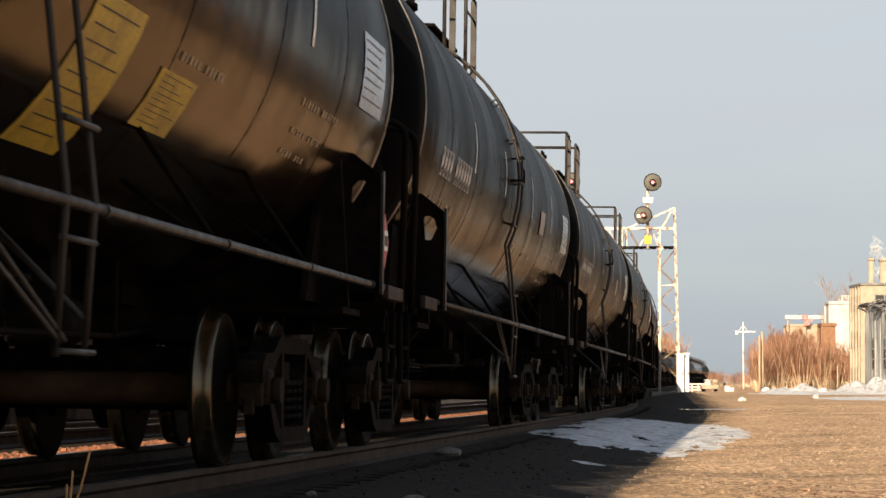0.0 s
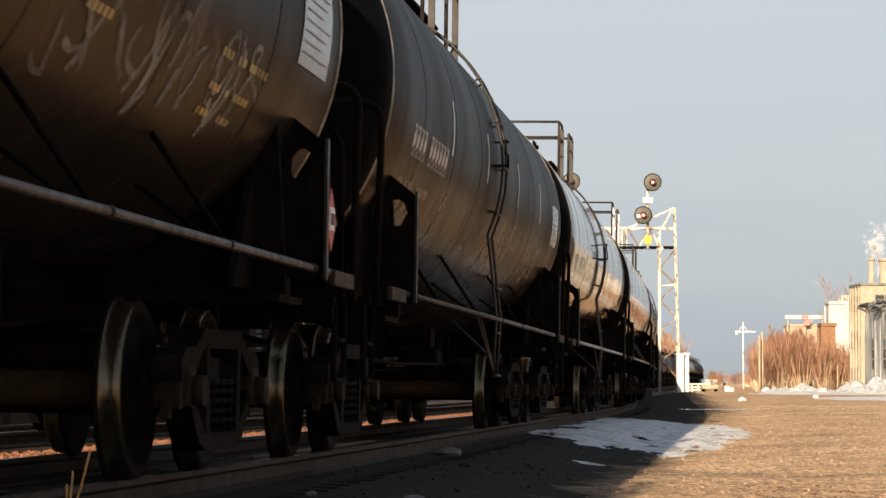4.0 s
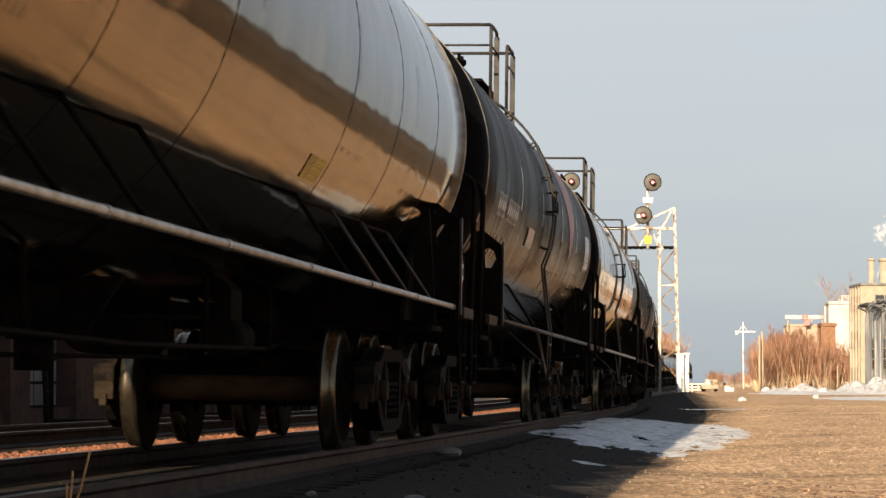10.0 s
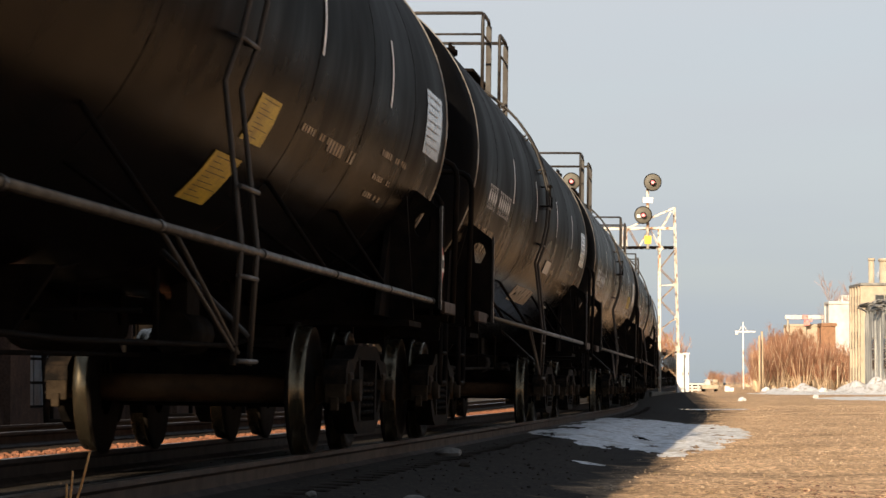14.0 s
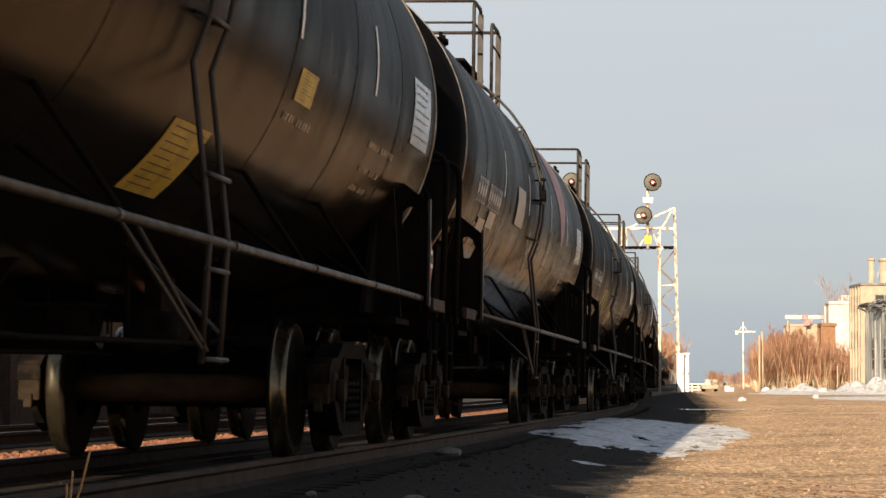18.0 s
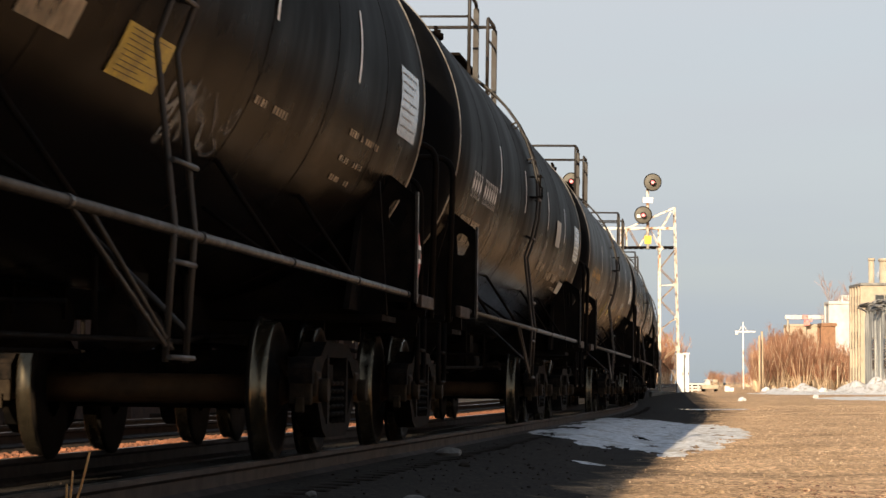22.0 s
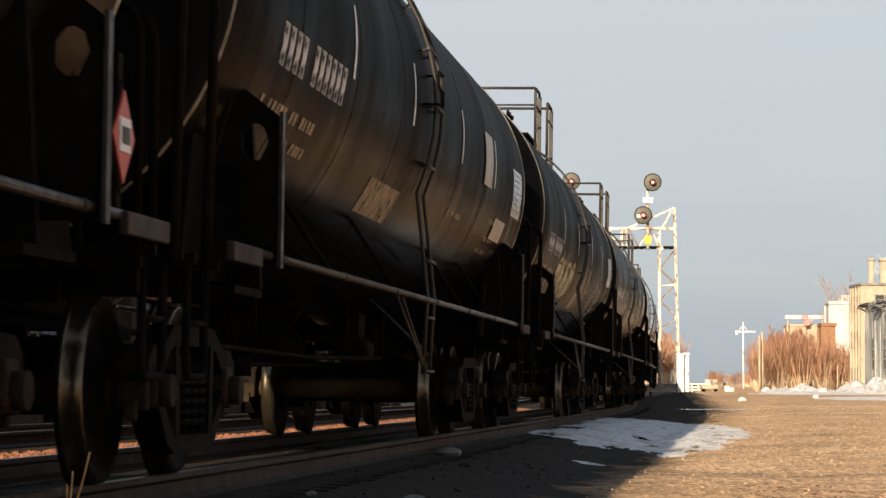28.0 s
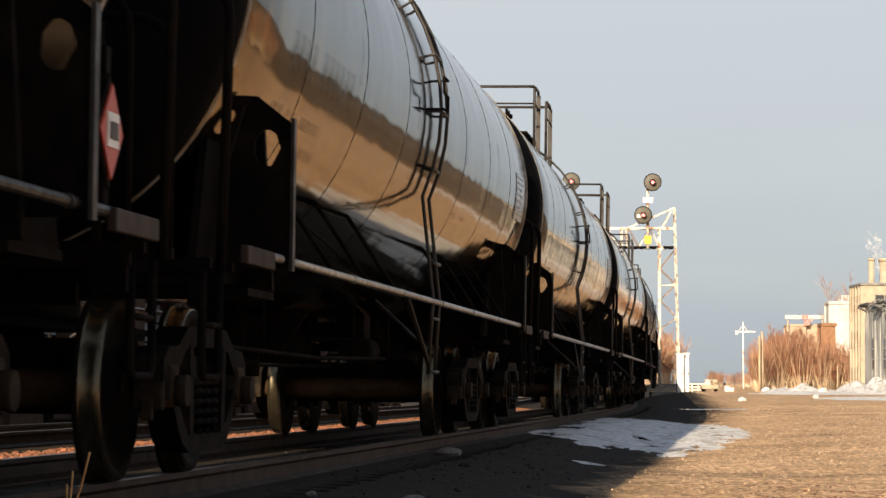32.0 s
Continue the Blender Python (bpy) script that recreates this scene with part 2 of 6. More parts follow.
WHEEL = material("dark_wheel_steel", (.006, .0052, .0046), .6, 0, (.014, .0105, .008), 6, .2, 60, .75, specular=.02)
TREAD = material("polished_tread_steel", (.15, .122, .08), .22, .88, (.09, .072, .048), 10, 0, 60, .30)
RAIL_SIDE = material("rusty_rail_steel", (.042, .028, .021), .6, 0, (.027, .019, .015), 4, .2, 60, .7, specular=.10)
RAIL_TOP = material("polished_rail_head", (.42, .38, .34), .28, 1.0, (.30, .26, .22), 3, 0, 60, .4)
TIE = material("weathered_oak_tie", (.028, .021, .016), .88, 0, (.015, .012, .010), 7, .6, 40, .95, stretch=(.3, 1, 1), spread=.25, specular=.02)
WHITE = material("white_reflective_film", (.86, .85, .82), .45, 0, (.66, .63, .58), 6, 0, 60)
YELLOW = material("yellow_film", (.52, .36, .03), .5, 0, (.28, .18, .03), 5, 0, 60, mix=(.38, .7), fine=.2)
RED = material("red_film", (.50, .055, .025), .5, 0, (.42, .05, .025), 12)
GALV = material("rust_streaked_pale_paint", (.66, .61, .53), .6, 0, (.26, .13, .06), 2.8, .2, 40, .8, mix=(.50, .62))
GREY_DISC = material("weathered_grey_black_disc", (.105, .095, .075), .6, 0, (.075, .068, .055), 6, .1, 60)
WHITE_PAINT = material("white_cabinet_paint", (.80, .80, .80), .4, 0, (.68, .67, .65), 3, .05, 50)
SNOW = material("old_snow", (.66, .66, .67), .7, 0, (.30, .25, .19), 2.6, 1.0, 9, .8, mix=(.50, .68), stretch=(1.3, .5, 1), fine=.30)

# ---- ground ----
def ground_height(x, y):
    """World height of the ground away from the track."""
    base = -.33 + float(np.interp(y, [-100, 0, 60, 200, 400], [0, 0, -.07, -.12, -.05]))
    return base


def ground_point(s, d):
    x, y, z, a = track_point(s)
    p = Vector((x + d * math.cos(a), y - d * math.sin(a), 0))
    bed = z + float(np.interp(d, [-7.5, -6.2, -5.9, -3.2, -2.6, -1.9, -1.5, -.9, .9, 1.5, 1.9, 2.6], [-.30, -.20, -.18, -.18, -.24, -.22, -.185, -.158, -.158, -.185, -.23, -.32]))
    far = ground_height(p.x, p.y)
    t = max(0, min(1, (abs(d + 2.2) - 4.6) / 3.0)) if d < 0 else max(0, min(1, (d - 2.2) / 3.5))
    p.z = bed * (1 - t) + far * t
    # the bank that carries the signal
    p.z += .56 * math.exp(-((s - 141) / 16) ** 2) * math.exp(-((d - 2.9) / 1.6) ** 2)
    if (d > 1.9 or d < -6.5) and abs(d) < 60:
        k = min(1, (abs(d) - 1.9) / 1.5)
        p.z += k * (.035 * noise.noise(p * .5) + .018 * noise.noise(p * 1.9) + .012 * max(0, min(1, (58 - p.y) / 22)) * noise.noise(p * 4.7))
    return p


def ground_at(x, y):
    """Ground point under (x, y), by walking the line."""
    s = y
    for _ in range(4):
        tx, ty, tz, a = track_point(s)
        s += (y - ty) * math.cos(a) + (x - tx) * math.sin(a)
    tx, ty, tz, a = track_point(s)
    d = (x - tx) * math.cos(a) - (y - ty) * math.sin(a)
    return ground_point(s, d)


def ground_material():
    m = material("dirt_shade_dark_cinders_dry_grass", (.60, .405, .25), .95, 0, (.42, .275, .16), .55, .9, 26, .98, mix=(.35, .68), fine=.42)
    nt = m.node_tree
    N, L = nt.nodes, nt.links
    b = N["Principled BSDF"]
    tc = N.new("ShaderNodeTexCoord")
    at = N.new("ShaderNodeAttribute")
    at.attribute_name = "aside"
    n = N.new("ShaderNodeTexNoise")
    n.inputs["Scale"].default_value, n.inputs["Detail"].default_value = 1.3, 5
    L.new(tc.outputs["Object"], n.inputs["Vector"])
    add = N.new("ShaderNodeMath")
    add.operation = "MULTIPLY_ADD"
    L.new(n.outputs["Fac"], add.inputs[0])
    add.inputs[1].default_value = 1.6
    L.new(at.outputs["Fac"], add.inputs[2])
    # dark zone reaches the train shadow's edge, so shade is partly in the colour
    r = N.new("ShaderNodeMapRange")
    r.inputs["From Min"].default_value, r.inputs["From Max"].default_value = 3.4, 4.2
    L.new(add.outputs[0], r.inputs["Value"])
    # coarse cinders by the rails, darkened for shade: dark grains with some pale stones
    v = N.new("ShaderNodeTexVoronoi")
    v.inputs["Scale"].default_value = 34
    L.new(tc.outputs["Object"], v.inputs["Vector"])
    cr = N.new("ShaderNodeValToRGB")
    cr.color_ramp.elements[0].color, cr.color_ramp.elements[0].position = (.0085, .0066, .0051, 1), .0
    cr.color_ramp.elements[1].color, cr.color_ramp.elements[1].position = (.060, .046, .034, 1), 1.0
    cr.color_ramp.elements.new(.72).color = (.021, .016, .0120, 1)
    sep = N.new("ShaderNodeSeparateColor")
    L.new(v.outputs["Color"], sep.inputs["Color"])
    L.new(sep.outputs["Red"], cr.inputs["Fac"])
    old = b.inputs["Base Color"].links[0].from_socket
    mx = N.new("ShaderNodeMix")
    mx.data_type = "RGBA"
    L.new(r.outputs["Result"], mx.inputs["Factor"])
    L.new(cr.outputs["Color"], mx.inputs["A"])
    # patches of grey mud and leaf litter on the path
    n3 = N.new("ShaderNodeTexNoise")
    n3.inputs["Scale"].default_value, n3.inputs["Detail"].default_value, n3.inputs["Roughness"].default_value = .23, 8, .7
    L.new(tc.outputs["Object"], n3.inputs["Vector"])
    r3 = N.new("ShaderNodeMapRange")
    r3.inputs["From Min"].default_value, r3.inputs["From Max"].default_value = .52, .66
    r3.inputs["To Max"].default_value = .75
    L.new(n3.outputs["Fac"], r3.inputs["Value"])
    m3 = N.new("ShaderNodeMix")
    m3.data_type = "RGBA"
    L.new(r3.outputs["Result"], m3.inputs["Factor"])
    L.new(old, m3.inputs["A"])
    m3.inputs["B"].default_value = (.20, .135, .085, 1)
    # grains, pebbles and bits of straw
    v2 = N.new("ShaderNodeTexVoronoi")
    v2.inputs["Scale"].default_value = 22
    L.new(tc.outputs["Object"], v2.inputs["Vector"])
    s2 = N.new("ShaderNodeSeparateColor")
    L.new(v2.outputs["Color"], s2.inputs["Color"])
    r4 = N.new("ShaderNodeMapRange")
    r4.inputs["To Min"].default_value, r4.inputs["To Max"].default_value = .4, 1.5
    L.new(s2.outputs["Green"], r4.inputs["Value"])
    sc = N.new("ShaderNodeVectorMath")
    sc.operation = "SCALE"
    L.new(m3.outputs["Result"], sc.inputs[0])
    L.new(r4.outputs["Result"], sc.inputs["Scale"])
    L.new(sc.outputs["Vector"], mx.inputs["B"])
    L.new(mx.outputs["Result"], b.inputs["Base Color"])
    b.inputs["Specular IOR Level"].default_value = .15
    return m


GROUND = ground_material()


def build_ground():
    ss = [-600, -300, -150, -60, -35] + [-20, -8, 0, 5] + list(np.arange(8, 62, .34)) + list(np.arange(62, 170, 2.2)) + list(np.arange(172, 420, 9)) + [450, 500, 600, 800, 1000, 1300]
    ds = [-3000, -800, -200, -60, -30, -15, -10, -7.5, -6.9, -6.2, -5.3, -4.5, -3.8, -3.1, -2.6, -2.2, -1.9, -1.5, -.9, -.3, .3, .9, 1.5, 1.75] + list(np.arange(2, 13, .22)) + [14, 16, 19, 25, 34, 60, 120, 300, 900, 3000]
    verts, faces, aside = [], [], []
    for s in ss:
        for d in ds:
            verts.append(ground_point(s, d))
            # the dark zone widens along the line to stand for the train's shadow
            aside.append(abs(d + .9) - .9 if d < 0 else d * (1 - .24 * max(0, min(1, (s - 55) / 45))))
    n = len(ds)
    for i in range(len(ss) - 1):
        for j in range(n - 1):
            faces.append((i * n + j, i * n + j + 1, (i + 1) * n + j + 1, (i + 1) * n + j))
    me = bpy.data.meshes.new("ground")
    me.from_pydata(verts, [], faces)
    me.polygons.foreach_set("use_smooth", [True] * len(me.polygons))
    at = me.attributes.new("aside", "FLOAT", "POINT")
    at.data.foreach_set("value", aside)
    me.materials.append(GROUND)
    return tagged(new("ground", me), "dry brown dirt, shade-darkened cinders and gravel beside the tracks", "ground", kind="structure")


build_ground()


# ---- the two tracks ----
def rail_mesh(s0, s1, d, step=2.0):
    """A rail's head, web and foot, swept along the line."""
    sec = [(-.036, 0), (-.038, -.03), (-.010, -.05), (-.008, -.12), (-.07, -.15), (-.07, -.172), (.07, -.172), (.07, -.15), (.008, -.12), (.010, -.05), (.038, -.03), (.036, 0)]
    bm = bmesh.new()
    rings = []
    for s in np.arange(s0, s1 + .1, step):
        rings.append([bm.verts.new(on_track(s, d + u, v - d * BANK * (1 if abs(d) < 2 else 0))) for u, v in sec])
    for A, B in zip(rings, rings[1:]):
        for k in range(len(sec)):
            f = bm.faces.new((A[k], A[(k + 1) % 12], B[(k + 1) % 12], B[k]))
            f.material_index = 1 if k == 11 else 0
    return bm


def track(name, middle, label):
    t = tagged(new(name), label, "railway track", kind="structure")
    for q in (.753, -.753):
        part("rail", rail_mesh(-300, 900, middle + q), [RAIL_SIDE, RAIL_TOP], t, "rusty steel rail with a polished head")
    return t


near_track = track("track_near", 0.0, "rusty steel rails on weathered wooden ties")
second_track = track("track_second", -4.55, "rusty steel rails of a second empty track")


# ---- signal on its cantilever ----
SIGNAL_Y = 140.0
LEG_L, LEG_R = 10.92, 11.62
BASE_Z = float(ground_at(11.3, SIGNAL_Y).z)


def lattice(bm, a0, a1, b0, b1, bays, r, cross=True):
    """Zig-zag lacing between two lines of points."""
    a0, a1, b0, b1 = map(Vector, (a0, a1, b0, b1))
    for k in range(bays):
        p, q = a0.lerp(a1, k / bays), b0.lerp(b1, (k + .5) / bays)
        p2 = a0.lerp(a1, (k + 1) / bays)
        tube(bm, p, q, r, 4)
        tube(bm, q, p2, r, 4)


def angle_bar(bm, a, b, w=.07):
    a, b = Vector(a), Vector(b)
    q = (b - a).to_track_quat("Z", "Y").to_matrix()
    l = (b - a).length
    for off, size in (((0, w / 2, 0), (w * .16, w, l)), ((w / 2, 0, 0), (w, w * .16, l))):
        box(bm, (a + b) / 2 + q @ Vector(off), size, q)


def signal_head(parent, x, y, z, lit=True):
    bm = bmesh.new()
    lathe(bm, [(-.03, .05), (-.03, .42), (-.02, .435), (.01, .435), (.01, .40), (0, .05)], 40, "Y", (x, y, z))
    disc = part("background_disc", bm, GREY_DISC, parent, "round weathered grey background disc")
    bm = bmesh.new()
    lathe(bm, [(-.28, .115), (-.28, .135), (-.02, .16), (-.02, .14), (-.28, .115)], 24, "Y", (x, y, z))
    lathe(bm, [(.02, .24), (.05, .24), (.35, .2), (.42, .1), (.42, .02)], 20, "Y", (x, y, z))
    part("hood", bm, STEEL_DARK, disc, "black hood")
    bm = bmesh.new()
    lathe(bm, [(-.10, .001), (-.095, .05), (-.06, .085)], 24, "Y", (x, y, z))
    part("lens", bm, RED_LENS, disc, "lit red lens")
    return disc


RUST_BAR = material("rusty_steel_bar", (.20, .125, .075), .8, 0, (.42, .33, .23), 3, .2, 40, .85, mix=(.5, .68))
RED_LENS = glow("lit_red_lens", (1.0, .22, .20), 1.5)


def build_signal():
    sig = tagged(new("signal_cantilever"), "rust-streaked pale steel lattice signal cantilever with round red signals", "railway signal")
    sig.location = (0, 0, 0)
    y0, y1 = SIGNAL_Y - .4, SIGNAL_Y + .4
    top = 7.17
    legs = {}
    for name, x0, x1 in (("left", LEG_L, LEG_L), ("right", LEG_R + .22, LEG_R)):
        for y in (y0, y1):
            bm = bmesh.new()
            angle_bar(bm, (x0, y, BASE_Z - .1), (x1, y, 9.2 if name == "right" else top + .95), .07)
            legs[name, y] = part("mast_leg", bm, GALV, sig)
    for y in (y0, y1):
        left = (6.10, 4.52, 3.05, 1.45)
        right = (7.05, 5.31, 3.66, 2.12, .62)
        for k in range(4):
            for zr in (right[k], right[k + 1]):
                xr = LEG_R + .22 * (1 - (zr - BASE_Z) / 9)
                bm = bmesh.new()
                angle_bar(bm, (LEG_L, y, left[k]), (xr, y, zr), .034)
                part("lacing_bar", bm, RUST_BAR, sig)
            bm = bmesh.new()
            box(bm, (xr, y - .06, zr), (.16, .02, .22))
            part("gusset", bm, GALV, sig)
        bm = bmesh.new()
        angle_bar(bm, (LEG_L, y, 5.25), (LEG_R + .08, y, 5.31), .04)
        part("strut", bm, GALV, sig)
        bm = bmesh.new()
        box(bm, (LEG_L, y - .07, 7.15), (.24, .02, .24), Euler((0, radians(45), 0)).to_matrix())
        part("gusset", bm, GALV, sig)
    for z in np.linspace(BASE_Z + .3, top, 4):
        for x in (LEG_L, LEG_R + .1):
            bm = bmesh.new()
            angle_bar(bm, (x, y0, z), (x, y1, z), .05)
            part("cross_tie", bm, GALV, sig)
    bm = bmesh.new()
    box(bm, ((LEG_L + LEG_R) / 2, SIGNAL_Y, BASE_Z - .05), (1.7, 1.5, .3), bevel=.03)
    part("footing", bm, material("grey_concrete", (.34, .31, .27), .9, 0, (.24, .22, .19), 3, .5, 30), sig, "grey concrete footing")
    # arm over the tracks
    end = 4.6
    for y in (y0, y1):
        for z, nm in ((top, "arm_chord"), (top + .95, "arm_chord")):
            bm = bmesh.new()
            angle_bar(bm, (LEG_R, y, z), (end, y, z), .085)
            part(nm, bm, GALV if z > top else STEEL_DARK, sig)
        xs = np.linspace(LEG_L, end, 7)
        for k in range(6):
            bm = bmesh.new()
            angle_bar(bm, (xs[k], y, top), ((xs[k] + xs[k + 1]) / 2, y, top + .95), .036)
            angle_bar(bm, ((xs[k] + xs[k + 1]) / 2, y, top + .95), (xs[k + 1], y, top), .036)
            part("lacing_bar", bm, RUST_BAR if k % 2 else GALV, sig)
        bm = bmesh.new()
        angle_bar(bm, (LEG_R, y, 9.15), (9.3, y, top + .97), .07)
        angle_bar(bm, (LEG_L + .1, y, top + .95), (LEG_R - .1, y, 9.0), .06)
        part("tie_bar", bm, GALV, sig)
    for x in (9.25, 9.02, 7.2):
        for y in (y0, y1):
            bm = bmesh.new()
            angle_bar(bm, (x, y, top), (x, y, top + .97), .05)
            part("arm_post", bm, GALV, sig)
    bm = bmesh.new()
    for k in range(24):
        box(bm, (end + .15 + k * (LEG_R - end) / 24, SIGNAL_Y, top - .03), (.2, .82, .025))
    part("walkway", bm, STEEL_DARK, sig, "dark steel grating walkway")
    for x, za, zb in ((10.28, 8.79, 10.44), (6.20, 8.83, 10.48)):
        bm = bmesh.new()
        tube(bm, (x, y0 - .1, top - .05), (x, y0 - .1, zb + .1), .075, 10)
        part("signal_pole", bm, GALV, sig)
        for z, dx in ((za, -.25), (zb, .23)):
            disc = signal_head(sig, x + dx, y0 - .35, z)
            bm = bmesh.new()
            lathe(bm, [(.0, .44), (-.05, .45), (-.06, .42), (-.045, .41)], 40, "Y", (x + dx, y0 - .35, z))
            part("rim", bm, STEEL_DARK, disc, "black disc rim")
            if z == za:
                # a white-painted plate stands in for the lit white lens
                bm = bmesh.new()
                box(bm, (x + dx - .20, y0 - .42, z - .05), (.24, .04, .17), bevel=.015)
                part("marker_plate", bm, WHITE_PAINT, disc, "small white plate standing in for a lit white lens")
            bm = bmesh.new()
            box(bm, (x + dx / 2, y0 - .18, z), (abs(dx) + .1, .1, .1))
            part("bracket", bm, GALV, sig)
        for z, w, h, m, lab in ((9.55, .52, .27, WHITE_PAINT, "white number board"), (7.56, .35, .42, YELLOW_PLATE, "yellow plate")):
            bm = bmesh.new()
            box(bm, (x, y0 - .22, z), (w, .02, h), bevel=.006)
            part("plate", bm, m, sig, lab)
    return sig


YELLOW_PLATE = material("yellow_plate", (.75, .55, .05), .5, 0, (.62, .43, .05), 4)
build_signal()


def cabinet(x, y, w, dp, h, label):
    g = ground_at(x, y).z
    c = tagged(new("equipment_cabinet"), label, "signal cabinet")
    c.location = (x, y, g - .05)
    bm = bmesh.new()
    box(bm, (0, 0, h / 2), (w, dp, h), bevel=.015)
    part("body", bm, WHITE_PAINT, c)
    bm = bmesh.new()
    box(bm, (0, 0, h + .03), (w + .1, dp + .1, .06), bevel=.015)
    part("cap", bm, WHITE_PAINT, c)
    bm = bmesh.new()
    box(bm, (0, -dp / 2 - .012, h * .52), (w * .84, .024, h * .84), bevel=.006)
    door = part("door", bm, WHITE_PAINT, c)
    bm = bmesh.new()
    box(bm, (w * .3, -dp / 2 - .04, h * .5), (.03, .03, .16))
    part("handle", bm, STEEL_DARK, door)
    return c


cabinet(11.79, 138.6, .36, .5, 1.92, "tall narrow white signal cabinet at the mast's foot")
cabinet(12.13, 139.0, .26, .5, 1.95, "tall narrow white signal cabinet at the mast's foot")

# ---- snow ----
def snow_sheet(label, cx, cy, rx, ry, high, seed, ridge=0.0, n=60, m=22, skew=0.0):
    """A ragged sheet of old snow with thin edges, melted through in places."""
    bm = bmesh.new()
    rings = []
    off = Vector((seed * 7.3, seed * 3.1, 0))
    for k in range(m + 1):
        t = k / m
        ring = []
        for i in range(n):
            a = 2 * math.pi * i / n
            edge = 1 + .22 * noise.noise(Vector((math.cos(a) * 1.6, math.sin(a) * 1.6, 0)) + off) + .10 * noise.noise(Vector((math.cos(a) * 5, math.sin(a) * 5, 2)) + off) + .05 * noise.noise(Vector((math.cos(a) * 14, math.sin(a) * 14, 4)) + off)
            x, y = cx + rx * t * edge * math.cos(a), cy + ry * t * edge * math.sin(a)
            x += skew * (y - cy)
            g = ground_at(x, y).z
            lump = .5 + .5 * noise.noise(Vector((x * 1.4, y * .5, seed))) + .35 * noise.noise(Vector((x * 5, y * 2, seed)))
            h = high * (1 - t ** 3) * (.35 + .65 * lump) - (.03 if k == m else .004)
            h += ridge * max(0, 1 - t * t) * max(0, .3 + noise.noise(Vector((x * .8, y * .35, seed + 5))))
            ring.append(bm.verts.new((x, y, g + h)))
        rings.append(ring)
    for k, (A, B) in enumerate(zip(rings, rings[1:])):
        for i in range(n):
            c = A[i].co
            if not ridge and k > m * .25 and noise.noise(Vector((c.x * 2.6, c.y * .55, seed))) < -.62 + .42 * (k / m) ** 2 + .55 * max(0, -.3 - (c.x - skew * (c.y - cy) - cx) / rx):
                continue
            bm.faces.new((A[i], A[(i + 1) % n], B[(i + 1) % n], B[i])).smooth = True
    ob = part("snow_patch" if not ridge else "snowbank", bm, SNOW)
    return tagged(ob, label, "snow", kind="stuff")


snow_sheet("flat patch of old dirty snow half in shade", 3.50, 47.6, 1.74, 16.0, .05, 1, n=140, m=40, skew=.0815)
snow_sheet("thin sliver of melting snow on cinders", 1.46, 27.8, .20, .55, .012, 2, n=40, m=8)
snow_sheet("thin sliver of melting snow on cinders", 1.3, 41, .3, 3.2, .02, 3, n=40, m=8)
snow_sheet("low dirty snowbank along the scrub", 30.0, 236, 3.2, 9, .22, 4, ridge=.55, n=60, m=16)
snow_sheet("low dirty snowbank along the scrub", 27.8, 205, 5.0, 14, .08, 5, ridge=.22, n=60, m=16)
snow_sheet("long flat snowfield edge beside the path", 24.6, 140, 5.8, 20, .07, 6, ridge=.12, n=80, m=16)
snow_sheet("high snowbank by the sheds", 32.6, 205, 3.4, 18, .3, 7, ridge=1.5, n=60, m=16)
for x, y, r in ((13.3, 124, .17), (19.4, 145, .16), (29.4, 232, .3), (31.4, 230, .36), (27.6, 238, .34), (28.2, 237, .26), (30.3, 233, .27)):
    bm = bmesh.new()
    bmesh.ops.create_icosphere(bm, subdivisions=3, radius=r)
    for v in bm.verts:
        v.co *= 1 + .45 * noise.noise(v.co * 2 / r + Vector((x, y, 0))) + .2 * noise.noise(v.co * 6 / r + Vector((x, y, 0)))
        v.co.z *= .75
    for f in bm.faces:
        f.smooth = True
    ob = part("snow_lump", bm, SNOW)
    ob.location = ground_at(x, y) + Vector((0, 0, r * .4))
    tagged(ob, "rounded lump of old white snow on the ground", "snow")

# a puddle across the path
bm = bmesh.new()
ring = []
for i in range(40):
    a = 2 * math.pi * i / 40
    e = 1 + .3 * noise.noise(Vector((math.cos(a) * 2, math.sin(a) * 2, 9)))
    x, y = 9.8 + 2.3 * e * math.cos(a), 90 + 1.1 * e * math.sin(a)
    ring.append(bm.verts.new((x, y, ground_at(9.8, 90).z + .035)))
bm.faces.new(ring)
WET = material("standing_water", (.05, .045, .04), .05, 0, (.09, .07, .05), 3)
tagged(part("puddle", bm, WET), "long shallow puddle of meltwater on the path", "puddle", kind="structure")

# ---- bare scrub and trees ----
TWIG = material("reddish_brown_twigs", (.37, .19, .115), .85, 0, (.25, .125, .075), 2, 0, 40, spread=.25)
TWIG_PALE = material("purplish_grey_twigs", (.36, .265, .25), .85, 0, (.27, .20, .19), 2, 0, 40)
BARK = material("pale_tan_bark", (.70, .55, .39), .85, 0, (.46, .33, .21), 4, .4, 30, spread=.2)
WOOD_POLE = material("weathered_pole_wood", (.52, .40, .27), .85, 0, (.38, .28, .18), 3, .3, 30, stretch=(1, 1, .2))


def thin(verts, faces, a, b, ra, rb):
    """A three-sided stick."""
    w = (b - a).normalized()
    u = w.orthogonal().normalized()
    v = w.cross(u)
    k = len(verts)
    for p, r in ((a, ra), (b, rb)):
        for j in range(3):
            t = 2 * math.pi * j / 3
            verts.append(p + r * (math.cos(t) * u + math.sin(t) * v))
    for j in range(3):
        faces.append((k + j, k + (j + 1) % 3, k + 3 + (j + 1) % 3, k + 3 + j))


def stick_mesh(name, verts, faces, mat):
    me = bpy.data.meshes.new(name)
    me.from_pydata(verts, [], faces)
    me.materials.append(mat)
    return me


